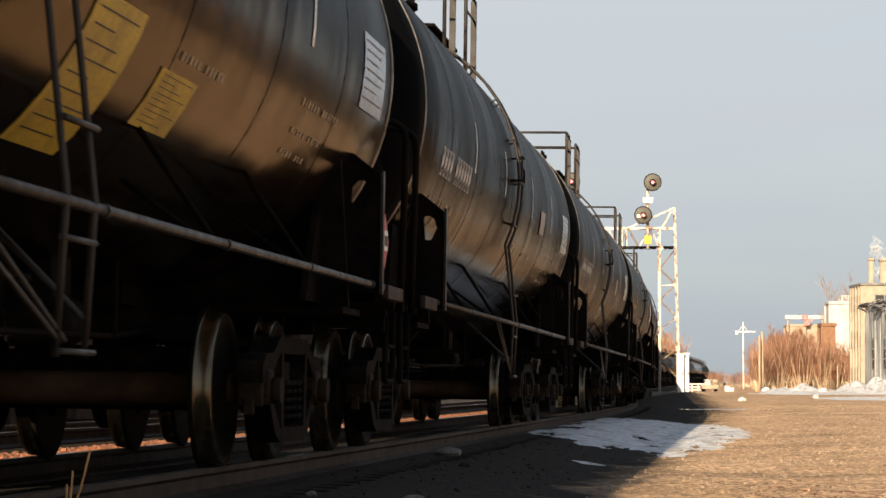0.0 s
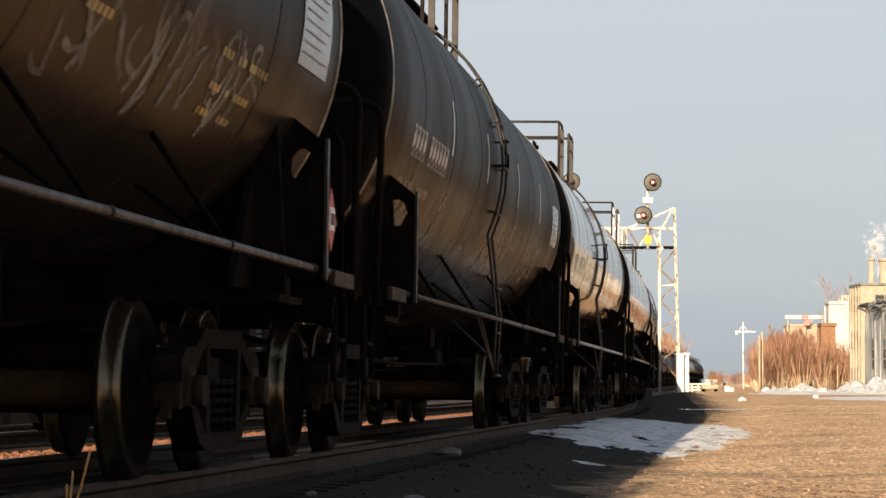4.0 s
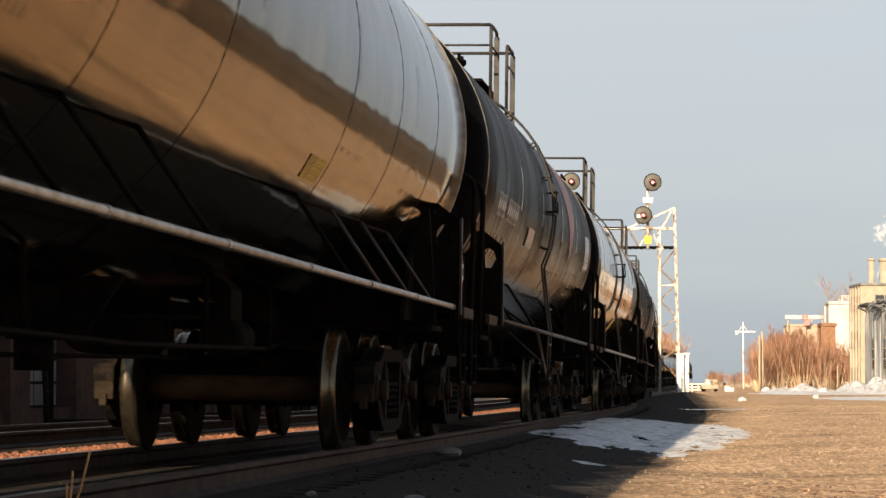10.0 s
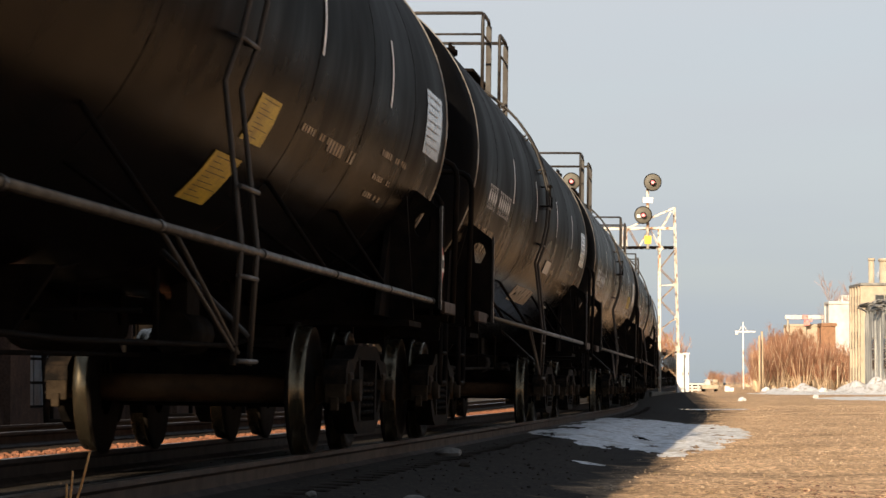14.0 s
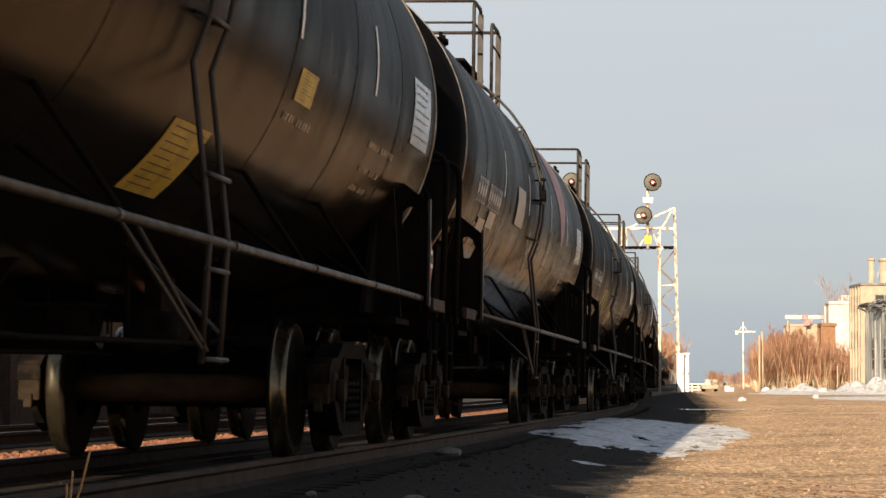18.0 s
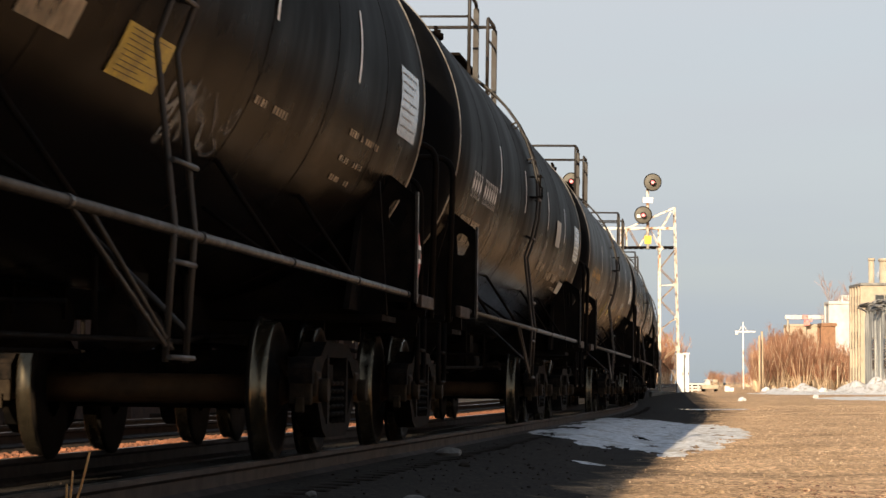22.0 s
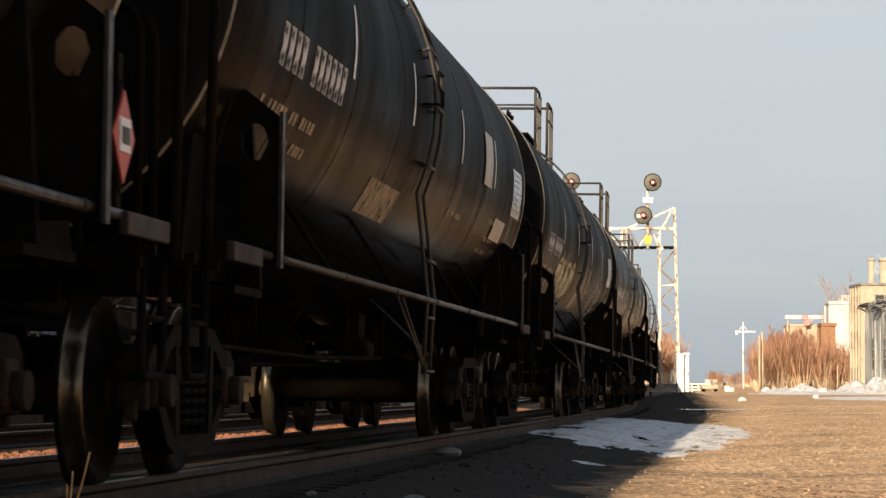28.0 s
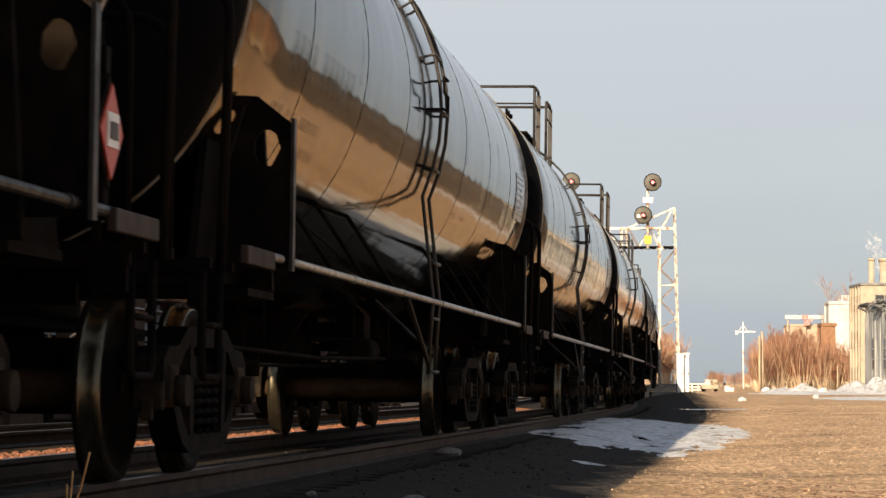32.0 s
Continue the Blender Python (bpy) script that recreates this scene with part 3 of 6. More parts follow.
def bare_shrub(name, seed, height, stems, spread, boughs=14, twigs=9, tree=False, label=""):
    rnd = random.Random(seed)
    sv, sf, tv, tf = [], [], [], []
    for k in range(stems):
        a = 2 * math.pi * (k + rnd.random()) / stems
        lean = rnd.uniform(.05, spread)
        p = Vector((math.cos(a) * rnd.uniform(.05, .5), math.sin(a) * rnd.uniform(.05, .9), -.05))
        w = Vector((math.cos(a) * lean, math.sin(a) * lean, 1)).normalized()
        h = height * rnd.uniform(.7, 1.0)
        n = 7
        pts = [p]
        for i in range(n):
            w = (w + Vector((rnd.gauss(0, .08), rnd.gauss(0, .08), .02))).normalized()
            p = p + w * h / n
            pts.append(p)
        r0 = (.10 if tree else .044) * rnd.uniform(.7, 1.2)
        for i in range(n):
            thin(sv, sf, pts[i], pts[i + 1], r0 * (1 - i / n) + .012, r0 * (1 - (i + 1) / n) + .010)
        for j in range(boughs):
            t = rnd.uniform(.22 if not tree else .35, .98)
            i = min(n - 1, int(t * n))
            b = pts[i].lerp(pts[i + 1], t * n - i)
            aa = rnd.uniform(0, 6.28)
            out = Vector((math.cos(aa), math.sin(aa), rnd.uniform(.9, 2.4))).normalized()
            l = h * rnd.uniform(.12, .26) * (1.15 - .6 * t)
            e = b + out * l
            thin(tv, tf, b, e, .03 if tree else .013, .015 if tree else .007)
            for _ in range(twigs):
                c = b.lerp(e, rnd.uniform(.2, 1))
                o2 = (out + Vector((rnd.gauss(0, .5), rnd.gauss(0, .5), rnd.gauss(.8, .5)))).normalized()
                thin(tv, tf, c, c + o2 * l * rnd.uniform(.4, 1.0), .026 if tree else .0075, .012 if tree else .003)
    ob = tagged(new(name), label, "tree" if tree else "bush")
    part("trunk", stick_mesh("trunk", sv, sf, BARK), None, ob)
    part("crown", stick_mesh("crown", tv, tf, TWIG_PALE if tree else TWIG), None, ob)
    return ob


SHRUBS = [bare_shrub("bare_shrub", 10 + k, h, st, sp, label="bare reddish-brown shrub with many thin leafless stems") for k, (h, st, sp) in enumerate(((5.2, 16, .34), (5.8, 14, .28), (4.6, 17, .40), (6.2, 13, .25)))]
rnd = random.Random(5)
spots = []
for k in range(76):
    y = rnd.uniform(246, 318)
    u = rnd.uniform(.1125, .1475) if k % 3 else rnd.uniform(.1125, .126)
    sc = float(np.interp(u, [.1125, .117, .122, .130, .136, .148], [.78, .90, 1.04, 1.0, .82, .76]))
    spots.append((u * y, y, sc * rnd.uniform(.85, 1.12)))
for i, (x, y, sc) in enumerate(spots):
    m = Matrix.Translation(ground_at(x, y)) @ Matrix.Rotation(rnd.uniform(0, 6.28), 4, "Z") @ Matrix.Scale(sc, 4)
    if i < 4:
        ob = SHRUBS[i]
        ob.matrix_basis = m
    else:
        ob = copy_thing(SHRUBS[i % 4], m)
    tagged(ob, group="scrub beside the path")
# low far scrub along the skyline
for k in range(26):
    y = rnd.uniform(430, 560)
    x = rnd.uniform(.095, .116) * y
    m = Matrix.Translation(ground_at(x, y)) @ Matrix.Rotation(rnd.uniform(0, 6.28), 4, "Z") @ Matrix.Scale(rnd.uniform(.28, .55), 4)
    tagged(copy_thing(SHRUBS[k % 4], m), "low bare brown shrub on the skyline", group="skyline scrub")
TREE = bare_shrub("bare_tree", 31, 14.4, 5, .34, 18, 8, True, "tall bare tree with thin reddish branches behind the scrub")
TREE.location = ground_at(49.2, 346)
# thicket behind the signal, beyond the bend
for k in range(16):
    y = rnd.uniform(560, 640)
    x = rnd.uniform(.0715, .0815) * y
    m = Matrix.Translation(ground_at(x, y)) @ Matrix.Rotation(rnd.uniform(0, 6.28), 4, "Z") @ Matrix.Scale(rnd.uniform(1.5, 2.35), 4)
    tagged(copy_thing(SHRUBS[k % 4], m), "tall bare brown thicket shrub beyond the bend", group="thicket beyond the bend")
# scrub along the path nearer by, outside the lens, mirrored in the tanks
for k in range(34):
    y = rnd.uniform(20, 190)
    x = 5.5 + .165 * y + rnd.uniform(9, 18)
    m = Matrix.Translation(ground_at(x, y)) @ Matrix.Rotation(rnd.uniform(0, 6.28), 4, "Z") @ Matrix.Scale(rnd.uniform(.7, 1.15), 4)
    tagged(copy_thing(SHRUBS[k % 4], m), group="scrub beside the path")


# ---- poles ----
def pole(x, y, h, r, label, arms=0, lean=0.0):
    p = tagged(new("utility_pole"), label, "pole")
    p.location = ground_at(x, y)
    bm = bmesh.new()
    tube(bm, (0, 0, -.2), (lean, 0, h), r, 10, r * .75)
    part("shaft", bm, WOOD_POLE if arms < 2 else WHITE_PAINT, p)
    if arms:
        bm = bmesh.new()
        z = h - (.6 if arms < 2 else 1.1)
        box(bm, (lean - .0 if arms < 2 else .35, 0, z), (1.8 if arms < 2 else 2.1, .10, .16))
        part("crossarm", bm, WOOD_POLE if arms < 2 else WHITE_PAINT, p)
        for dx in (-.7, -.3, .3, .7, 1.2):
            bm = bmesh.new()
            tube(bm, (dx, 0, z + .08), (dx, 0, z + .24), .04, 8)
            part("insulator", bm, GREY_DISC, p)
        if arms == 2:
            bm = bmesh.new()
            tube(bm, (-.75, -.05, z - .35), (-.75, -.05, z + .1), .2, 12)
            part("transformer", bm, WHITE_PAINT, p, "white can transformer")
            for e in (-1, 1):
                bm = bmesh.new()
                tube(bm, (e * .55, 0, z), (0, 0, z + .8), .035, 6)
                part("stay", bm, WHITE_PAINT, p)
    return p


pole(34.5, 320, 7.7, .10, "white steel utility pole with a crossarm against the sky", 2)
pole(27.85, 243, 5.3, .13, "weathered bare wooden pole before the scrub")
pole(27.5, 242, 4.9, .10, "weathered bare wooden pole before the scrub")
pole(32.3, 228, 2.2, .06, "short pale post in the scrub")

# ---- buildings on the far side of the path ----
TAN_BRICK = material("tan_brick", (.46, .39, .30), .85, 0, (.36, .30, .225), 1.2, .3, 30, fine=.15)
WHITE_WALL = material("white_wall_panel", (.56, .56, .55), .7, 0, (.42, .41, .39), .6, .1, 20)
PALE_BOARD = material("peeling_grey_green_boards", (.58, .57, .53), .85, 0, (.24, .25, .25), 1.3, .4, 20, stretch=(1, 1, .3), spread=.38, mix=(.38, .6))
ROOF_DARK = material("tattered_grey_roofing", (.15, .15, .15), .9, 0, (.28, .27, .25), 2, .5, 20)
GLASS_DARK = material("dirty_dark_glass", (.04, .045, .05), .15, 0, (.07, .07, .07), 3)
BRICK_RED = material("dark_brown_brick", (.13, .092, .06), .9, 0, (.08, .06, .042), 2.5, .4, 30, fine=.2)
BRICK_RUST = material("rust_brown_brick", (.30, .16, .09), .9, 0, (.22, .12, .07), 2.5, .4, 30, fine=.2)
FRAME_PALE = material("pale_window_frame", (.35, .32, .27), .7, 0, (.25, .23, .2), 5)


def building(name, x0, x1, y0, y1, h, wall, label, bays, storeys, boards=False, parapet=.35, windows=True, roof=None):
    """A house with its long side along the path: wall, roof edge, piers, windows with panes."""
    g = min(ground_at(x0, y0).z, ground_at(x0, y1).z) - .15
    b = tagged(new(name), label, "building")
    b.location = (x0, y0, g)
    w, l = x1 - x0, y1 - y0
    bm = bmesh.new()
    box(bm, (w / 2, l / 2, h / 2), (w, l, h))
    part("wall", bm, wall, b)
    bm = bmesh.new()
    box(bm, (w / 2, l / 2, h + parapet / 2), (w + .3, l + .3, parapet), bevel=.04)
    part("roof_edge", bm, roof or wall, b)
    step = l / bays
    for k in range(bays + 1):
        bm = bmesh.new()
        box(bm, (-.08, min(max(k * step, .2), l - .2), h / 2), (.16, .32, h - .02))
        part("pier", bm, wall, b)
    fb = max(2, int(w / 3.2))
    if windows:
        sh = h / storeys
        for side, count, span in (("long", bays, step), ("end", fb, w / fb)):
            for k in range(count):
                for j in range(storeys):
                    c, z = (k + .5) * span, (j + .52) * sh
                    ww, wh = min(span * .5, 1.8), sh * .5
                    win = part("window", plate(side, c, z, ww, wh, .05), FRAME_PALE, b)
                    for q in range(2):
                        for v in range(2):
                            part("pane", plate(side, c + (q - .5) * ww * .46, z + (v - .5) * wh * .46, ww * .40, wh * .40, .07), GLASS_DARK, win)
    if boards:
        rb = random.Random(3)
        n = int(l / .42)
        for k in range(n):
            bm = bmesh.new()
            hh = h * rb.uniform(.93, 1.0)
            box(bm, (-.19 - rb.uniform(0, .03), (k + .5) * l / n, hh / 2), (.04, l / n * .92, hh))
            part("board", bm, wall, b)
        n = int(w / .42)
        for k in range(n):
            bm = bmesh.new()
            hh = h * rb.uniform(.93, 1.0)
            box(bm, ((k + .5) * w / n, -.19 - rb.uniform(0, .03), hh / 2), (w / n * .92, .04, hh))
            part("board", bm, wall, b)
    return b


def plate(side, c, z, w, h, out):
    bm = bmesh.new()
    if side == "long":
        box(bm, (-out / 2, c, z), (out, w, h))
    else:
        box(bm, (c, -out / 2, z), (w, out, h))
    return bm


shed = building("weathered_shed", 33.7, 46, 196, 221, 6.6, PALE_BOARD, "derelict shed of peeling grey-green boards with tattered dark roofing", 5, 1, True, .5, False, ROOF_DARK)
for k in range(4):
    bm = bmesh.new()
    box(bm, (-.24, 3.5 + k * 5.6, 3.2), (.06, 1.2, 2.6))
    win = part("window", bm, FRAME_PALE, shed)
    for q in range(2):
        for v in range(3):
            bm = bmesh.new()
            box(bm, (-.28, 3.5 + k * 5.6 + (q - .5) * .54, 3.2 + (v - 1) * .8), (.03, .46, .68))
            part("pane", bm, GLASS_DARK, win)
rr = random.Random(8)
for k in range(26):
    bm = bmesh.new()
    box(bm, (rr.uniform(-.5, .1), rr.uniform(0, 25), 6.75 + rr.uniform(-.15, .5)), (rr.uniform(.4, 1.2), rr.uniform(.6, 1.8), .05), Euler((rr.uniform(-.4, .4), rr.uniform(-.5, .5), rr.uniform(-.5, .5))).to_matrix())
    part("loose_shingle_sheet", bm, ROOF_DARK, shed)
tan = building("tan_brick_house", 34.9, 46, 231.5, 238, 9.05, TAN_BRICK, "tan brick industrial house with piers and a flat dark-capped parapet", 4, 3, parapet=.22, roof=ROOF_DARK)
bm = bmesh.new()
box(bm, (4.4, 2.0, 9.3), (1.6, 2.6, .6), bevel=.05)
part("rooftop_block", bm, TAN_BRICK, tan)
building("white_factory_block", 45.9, 60, 330, 334, 10.2, WHITE_WALL, "white factory block behind the scrub", 1, 4, windows=False)
building("white_roof_house", 50.6, 53, 352, 355, 11.6, WHITE_PAINT, "small white plant house above the roofs", 1, 3, windows=False)
building("brown_brick_outhouse", 40.9, 42.3, 300, 303, 7.0, BRICK_RUST, "small brown brick outhouse behind the scrub", 1, 2, windows=False)
building("low_beige_factory", 48.0, 62, 385, 391, 8.6, TAN_BRICK, "long low beige factory behind the scrub", 2, 3, windows=False)
sign = tagged(new("roof_sign"), "pale rooftop sign beam with a faded red emblem", "sign")
sign.location = (0, 0, 0)
bm = bmesh.new()
box(bm, (50.0, 384, 9.35), (5.6, .5, .55), bevel=.04)
part("beam", bm, material("faded_pink_white", (.66, .60, .58), .7, 0, (.56, .45, .43), 2), sign)
bm = bmesh.new()
for x, z, w, h in ((49.9, 9.35, .9, .62), (50.15, 8.55, .8, .7), (50.7, 8.95, .4, .5)):
    box(bm, (x, 383.66, z), (w, .1, h), bevel=.02)
part("emblem", bm, material("faded_red_emblem", (.62, .16, .14), .6, 0, (.58, .30, .28), 3), sign, "faded red emblem in blocks")
for x in (47.6, 50, 52.4):
    bm = bmesh.new()
    tube(bm, (x, 384.2, -.4), (x, 384.2, 9.2), .12, 8)
    part("post", bm, TAN_BRICK, sign)


def chimney(x, y, h, r, label):
    c = tagged(new("chimney"), label, "chimney")
    c.location = (x, y, ground_at(x, y).z)
    bm = bmesh.new()
    tube(bm, (0, 0, 0), (0, 0, h), r * 1.15, 20, r)
    part("shaft", bm, TAN_BRICK, c)
    bm = bmesh.new()
    tube(bm, (0, 0, h), (0, 0, h + .25), r * 1.2, 20)
    part("rim", bm, TAN_BRICK, c)
    return c


building("brick_works", 35.0, 50, 88, 190, 6.9, BRICK_RED, "long dark brown brick works with grid windows beside the path", 13, 2, parapet=.4)
chimney(39.75, 258, 12.1, .27, "slim cream factory chimney")
chimney(41.75, 262, 12.2, .62, "stout cream factory chimney giving off steam")

# steam: pale ragged puffs that drift from the stout chimney
STEAM = material("white_steam", (.88, .88, .88), 1, 0, (.82, .82, .82), 1, specular=0)
STEAM.node_tree.nodes["Principled BSDF"].inputs["Alpha"].default_value = .10
PUFFS = []
for k in range(14):
    verts, faces = [], []
    wide = .26 + .08 * (k % 4)
    for j in range(60):
        c = Vector((rr.gauss(0, wide), rr.gauss(0, wide), rr.gauss(0, wide * 1.25)))
        c += .35 * noise.noise_vector(c * 1.6 + Vector((k * 5, 0, 0)))
        q, i, w = rr.uniform(.10, .26), len(verts), rr.uniform(0, 6.28)
        for v in range(7):
            a, r = w + v * .8976, q * rr.uniform(.7, 1.1)
            verts.append(c + Vector((r * math.cos(a), .12 * r * math.sin(3 * a), r * math.sin(a))))
        faces.append(tuple(range(i, i + 7)))
    ob = new("steam_puff", stick_mesh("steam_puff", verts, faces, STEAM))
    tagged(ob, "thin white puff of steam drifting from the chimney", "steam", "steam puffs")
    PUFFS.append(ob)

# ---- far clutter at the end of the path ----
def rail_fence(x, y, w, label):
    f = tagged(new("timber_barrier"), label, "barrier")
    f.location = ground_at(x, y)
    for k in range(4):
        bm = bmesh.new()
        box(bm, (k * w / 3, 0, .35), (.16, .16, .9))
        part("post", bm, WHITE_WALL, f)
    for j in range(3):
        bm = bmesh.new()
        box(bm, (w / 2, -.11, .2 + j * .26), (w + .3, .06, .15))
        part("rail", bm, WHITE_WALL, f)
    return f


rail_fence(22.2, 255, 1.75, "low cream timber barrier at the path's end")


def utility_box(x, y, w, h, label):
    g = ground_at(x, y)
    c = tagged(new("utility_box"), label, "utility box")
    c.location = g - Vector((0, 0, .03))
    bm = bmesh.new()
    box(bm, (0, 0, h / 2), (w, w * .8, h), bevel=.02)
    part("body", bm, WHITE_PAINT, c)
    bm = bmesh.new()
    box(bm, (0, 0, h), (w * 1.1, w * .9, .06), bevel=.015)
    part("lid", bm, WHITE_PAINT, c)
    return c


utility_box(26.1, 256, .45, .46, "small white utility box on the ground")
utility_box(26.75, 258, .34, .34, "small white utility box on the ground")
cart = tagged(new("track_machine"), "small pale maintenance machine parked at the path's end", "machine")
cart.location = ground_at(24.3, 254)
for nm, c, sz, mt in (("body", (0, 0, .42), (1.5, 1.8, .36), TAN_BRICK), ("cab", (-.15, .3, .80), (.5, .6, .42), WHITE_WALL), ("canopy", (-.1, .3, 1.05), (.8, .8, .07), WHITE_PAINT), ("engine_cover", (.45, -.5, .95), (.45, .7, .3), TAN_BRICK)):
    bm = bmesh.new()
    box(bm, c, sz, bevel=.04)
    part(nm, bm, mt, cart)
for e in (-1, 1):
    for q in (-1, 1):
        bm = bmesh.new()
        tube(bm, (e * .5, q * .6, .25), (e * .66, q * .6, .25), .27, 16)
        part("wheel", bm, STEEL_DARK, cart)

# ---- the old works behind the second track ----
works = tagged(new("wall_works"), "sooty dark brick wall of an old works with grid windows", "wall", kind="structure")


def wall_piece(name, s0, s1, z0, z1, d, thick, mat, parent, label=""):
    """A slab that follows the line between two places along it."""
    bm = bmesh.new()
    a, b = on_track(s0, d, 0), on_track(s1, d, 0)
    a2, b2 = on_track(s0, d - thick, 0), on_track(s1, d - thick, 0)
    vs = []
    for p in (a, b, b2, a2):
        vs.append((bm.verts.new((p.x, p.y, z0)), bm.verts.new((p.x, p.y, z1))))
    for i in range(4):
        j = (i + 1) % 4
        bm.faces.new((vs[i][0], vs[j][0], vs[j][1], vs[i][1]))
    bm.faces.new([v[0] for v in vs][::-1])
    bm.faces.new([v[1] for v in vs])
    return part(name, bm, mat, parent, label)


SOOT_BRICK = material("sooty_brick", (.085, .055, .042), .9, 0, (.045, .033, .028), 1.5, .5, 24, fine=.3, specular=.02)
PANE_GREY = material("dusty_glass_pane", (.24, .28, .32), .3, 0, (.09, .10, .11), 4, spread=.5)
D_WALL = -9.3
s = 14.0
k = 0
while s < 150:
    wall_piece("pier", s, s + 1.4, -.6, 5.6, D_WALL + .12, .6, SOOT_BRICK, works)
    wall_piece("sill_wall", s + 1.4, s + 5.0, -.6, -.05, D_WALL, .4, SOOT_BRICK, works)
    wall_piece("upper_wall", s + 1.4, s + 5.0, 2.3, 5.6, D_WALL, .4, SOOT_BRICK, works)
    if s < 95 and k % 3 != 2:
        win = wall_piece("window", s + 1.4, s + 5.0, -.05, 2.3, D_WALL - .30, .06, STEEL_DARK, works, "grid window with dusty panes")
        for i in range(6):
            for j in range(5):
                a0, a1 = s + 1.45 + i * .592, s + 1.45 + (i + 1) * .592 - .06
                z0 = 0.0 + j * .455
                wall_piece("pane", a0, a1, z0, z0 + .40, D_WALL - .28, .015, PANE_GREY, win)
    else:
        wall_piece("board_door", s + 1.4, s + 5.0, -.6, 2.3, D_WALL - .12, .1, SOOT_BRICK, works)
    s += 5.0
    k += 1
wall_piece("coping", 14, 154, 5.6, 5.8, D_WALL + .25, .9, SOOT_BRICK, works)
wall_piece("rear_wall", 14, 154, -.6, 5.7, D_WALL - 8, .4, SOOT_BRICK, works)
wall_piece("roof", 14, 154, 5.62, 5.78, D_WALL - .66, 7.7, ROOF_DARK, works)
# dark yard wall beyond, so that the far side stays closed
wall_piece("yard_wall", 154, 300, -.8, 3.2, D_WALL - 1.5, .4, SOOT_BRICK, works)
rj = random.Random(12)
for k in range(26):
    sx = rj.uniform(26, 85)
    dd = rj.uniform(-8.9, -6.4)
    bm = bmesh.new()
    if k % 3 == 0:
        box(bm, (0, 0, .12), (rj.uniform(.3, 1.2), rj.uniform(.2, .5), .24), bevel=.02)
        nm, mt, lb, ct = "scrap_timber", TIE, "dark baulk of scrap timber by the wall", "timber"
    elif k % 3 == 1:
        tube(bm, (0, 0, -.1), (rj.uniform(-.1, .1), 0, rj.uniform(.8, 1.9)), .05, 8)
        nm, mt, lb, ct = "steel_post", CAST, "rusty steel post by the wall", "post"
    else:
        bmesh.ops.create_icosphere(bm, subdivisions=2, radius=rj.uniform(.15, .4))
        for v in bm.verts:
            v.co *= 1 + .4 * noise.noise(v.co * 5 + Vector((k, 0, 0)))
            v.co.z *= .5
        nm, mt, lb, ct = "snow_heap", SNOW, "small heap of old snow by the wall", "snow"
    ob = part(nm, bm, mt)
    ob.location = ground_point(sx, dd)
    ob.rotation_euler = (0, 0, rj.uniform(0, 3))
    tagged(ob, lb, ct)

# ---- ties, gravel, stones, dry grass ----
def tie_mesh():
    bm = bmesh.new()
    box(bm, (0, 0, -.09), (2.6, .22, .18), bevel=.012)
    return mesh_of("tie", bm, TIE)


TIE_MESH = tie_mesh()
rt = random.Random(2)
for parent, middle, s0, s1 in ((near_track, 0, 8, 100), (second_track, -4.55, 20, 90)):
    s = s0
    while s < s1:
        p = on_track(s, middle + rt.uniform(-.05, .05), -.168)
        ob = new("tie", TIE_MESH)
        ob.parent = parent
        ob.matrix_basis = Matrix.Translation(p) @ Matrix.Rotation(-track_point(s)[3] + rt.uniform(-.02, .02), 4, "Z")
        s += .52


def scatter(name, label, category, mat, spots, shape, sides=5, parent=None):
    """Many small stones in one mesh."""
    verts, faces = [], []
    rs = random.Random(len(spots))
    for p, r in spots:
        k = len(verts)
        turn = rs.uniform(0, 6.28)
        top = p + Vector((rs.uniform(-.3, .3) * r, rs.uniform(-.3, .3) * r, r * rs.uniform(.45, .8) * shape))
        for i in range(sides):
            a = turn + 2 * math.pi * i / sides
            q = r * rs.uniform(.7, 1.15)
            verts.append(p + Vector((q * math.cos(a), q * math.sin(a), -.01)))
        for i in range(sides):
            a = turn + .3 + 2 * math.pi * i / sides
            q = r * rs.uniform(.45, .75)
            verts.append(p + Vector((q * math.cos(a), q * math.sin(a), r * rs.uniform(.3, .6) * shape)))
        verts.append(top)
        for i in range(sides):
            j = (i + 1) % sides
            faces.append((k + i, k + j, k + sides + j, k + sides + i))
            faces.append((k + sides + i, k + sides + j, k + 2 * sides))
    me = bpy.data.meshes.new(name)
    me.from_pydata(verts, [], faces)
    me.materials.append(mat)
    return tagged(new(name, me), label, category, kind="stuff")


def island_tint(m, low, high):
    """Tints each loose piece of a joined mesh by its own random value."""
    nt = m.node_tree
    N, L = nt.nodes, nt.links
    b = N["Principled BSDF"]
    old = b.inputs["Base Color"].links[0].from_socket
    g, r, v = N.new("ShaderNodeNewGeometry"), N.new("ShaderNodeMapRange"), N.new("ShaderNodeVectorMath")
    r.inputs["To Min"].default_value, r.inputs["To Max"].default_value = low, high
    L.new(g.outputs["Random Per Island"], r.inputs["Value"])
    v.operation = "SCALE"
    L.new(old, v.inputs[0])
    L.new(r.outputs["Result"], v.inputs["Scale"])
    L.new(v.outputs["Vector"], b.inputs["Base Color"])
    return m


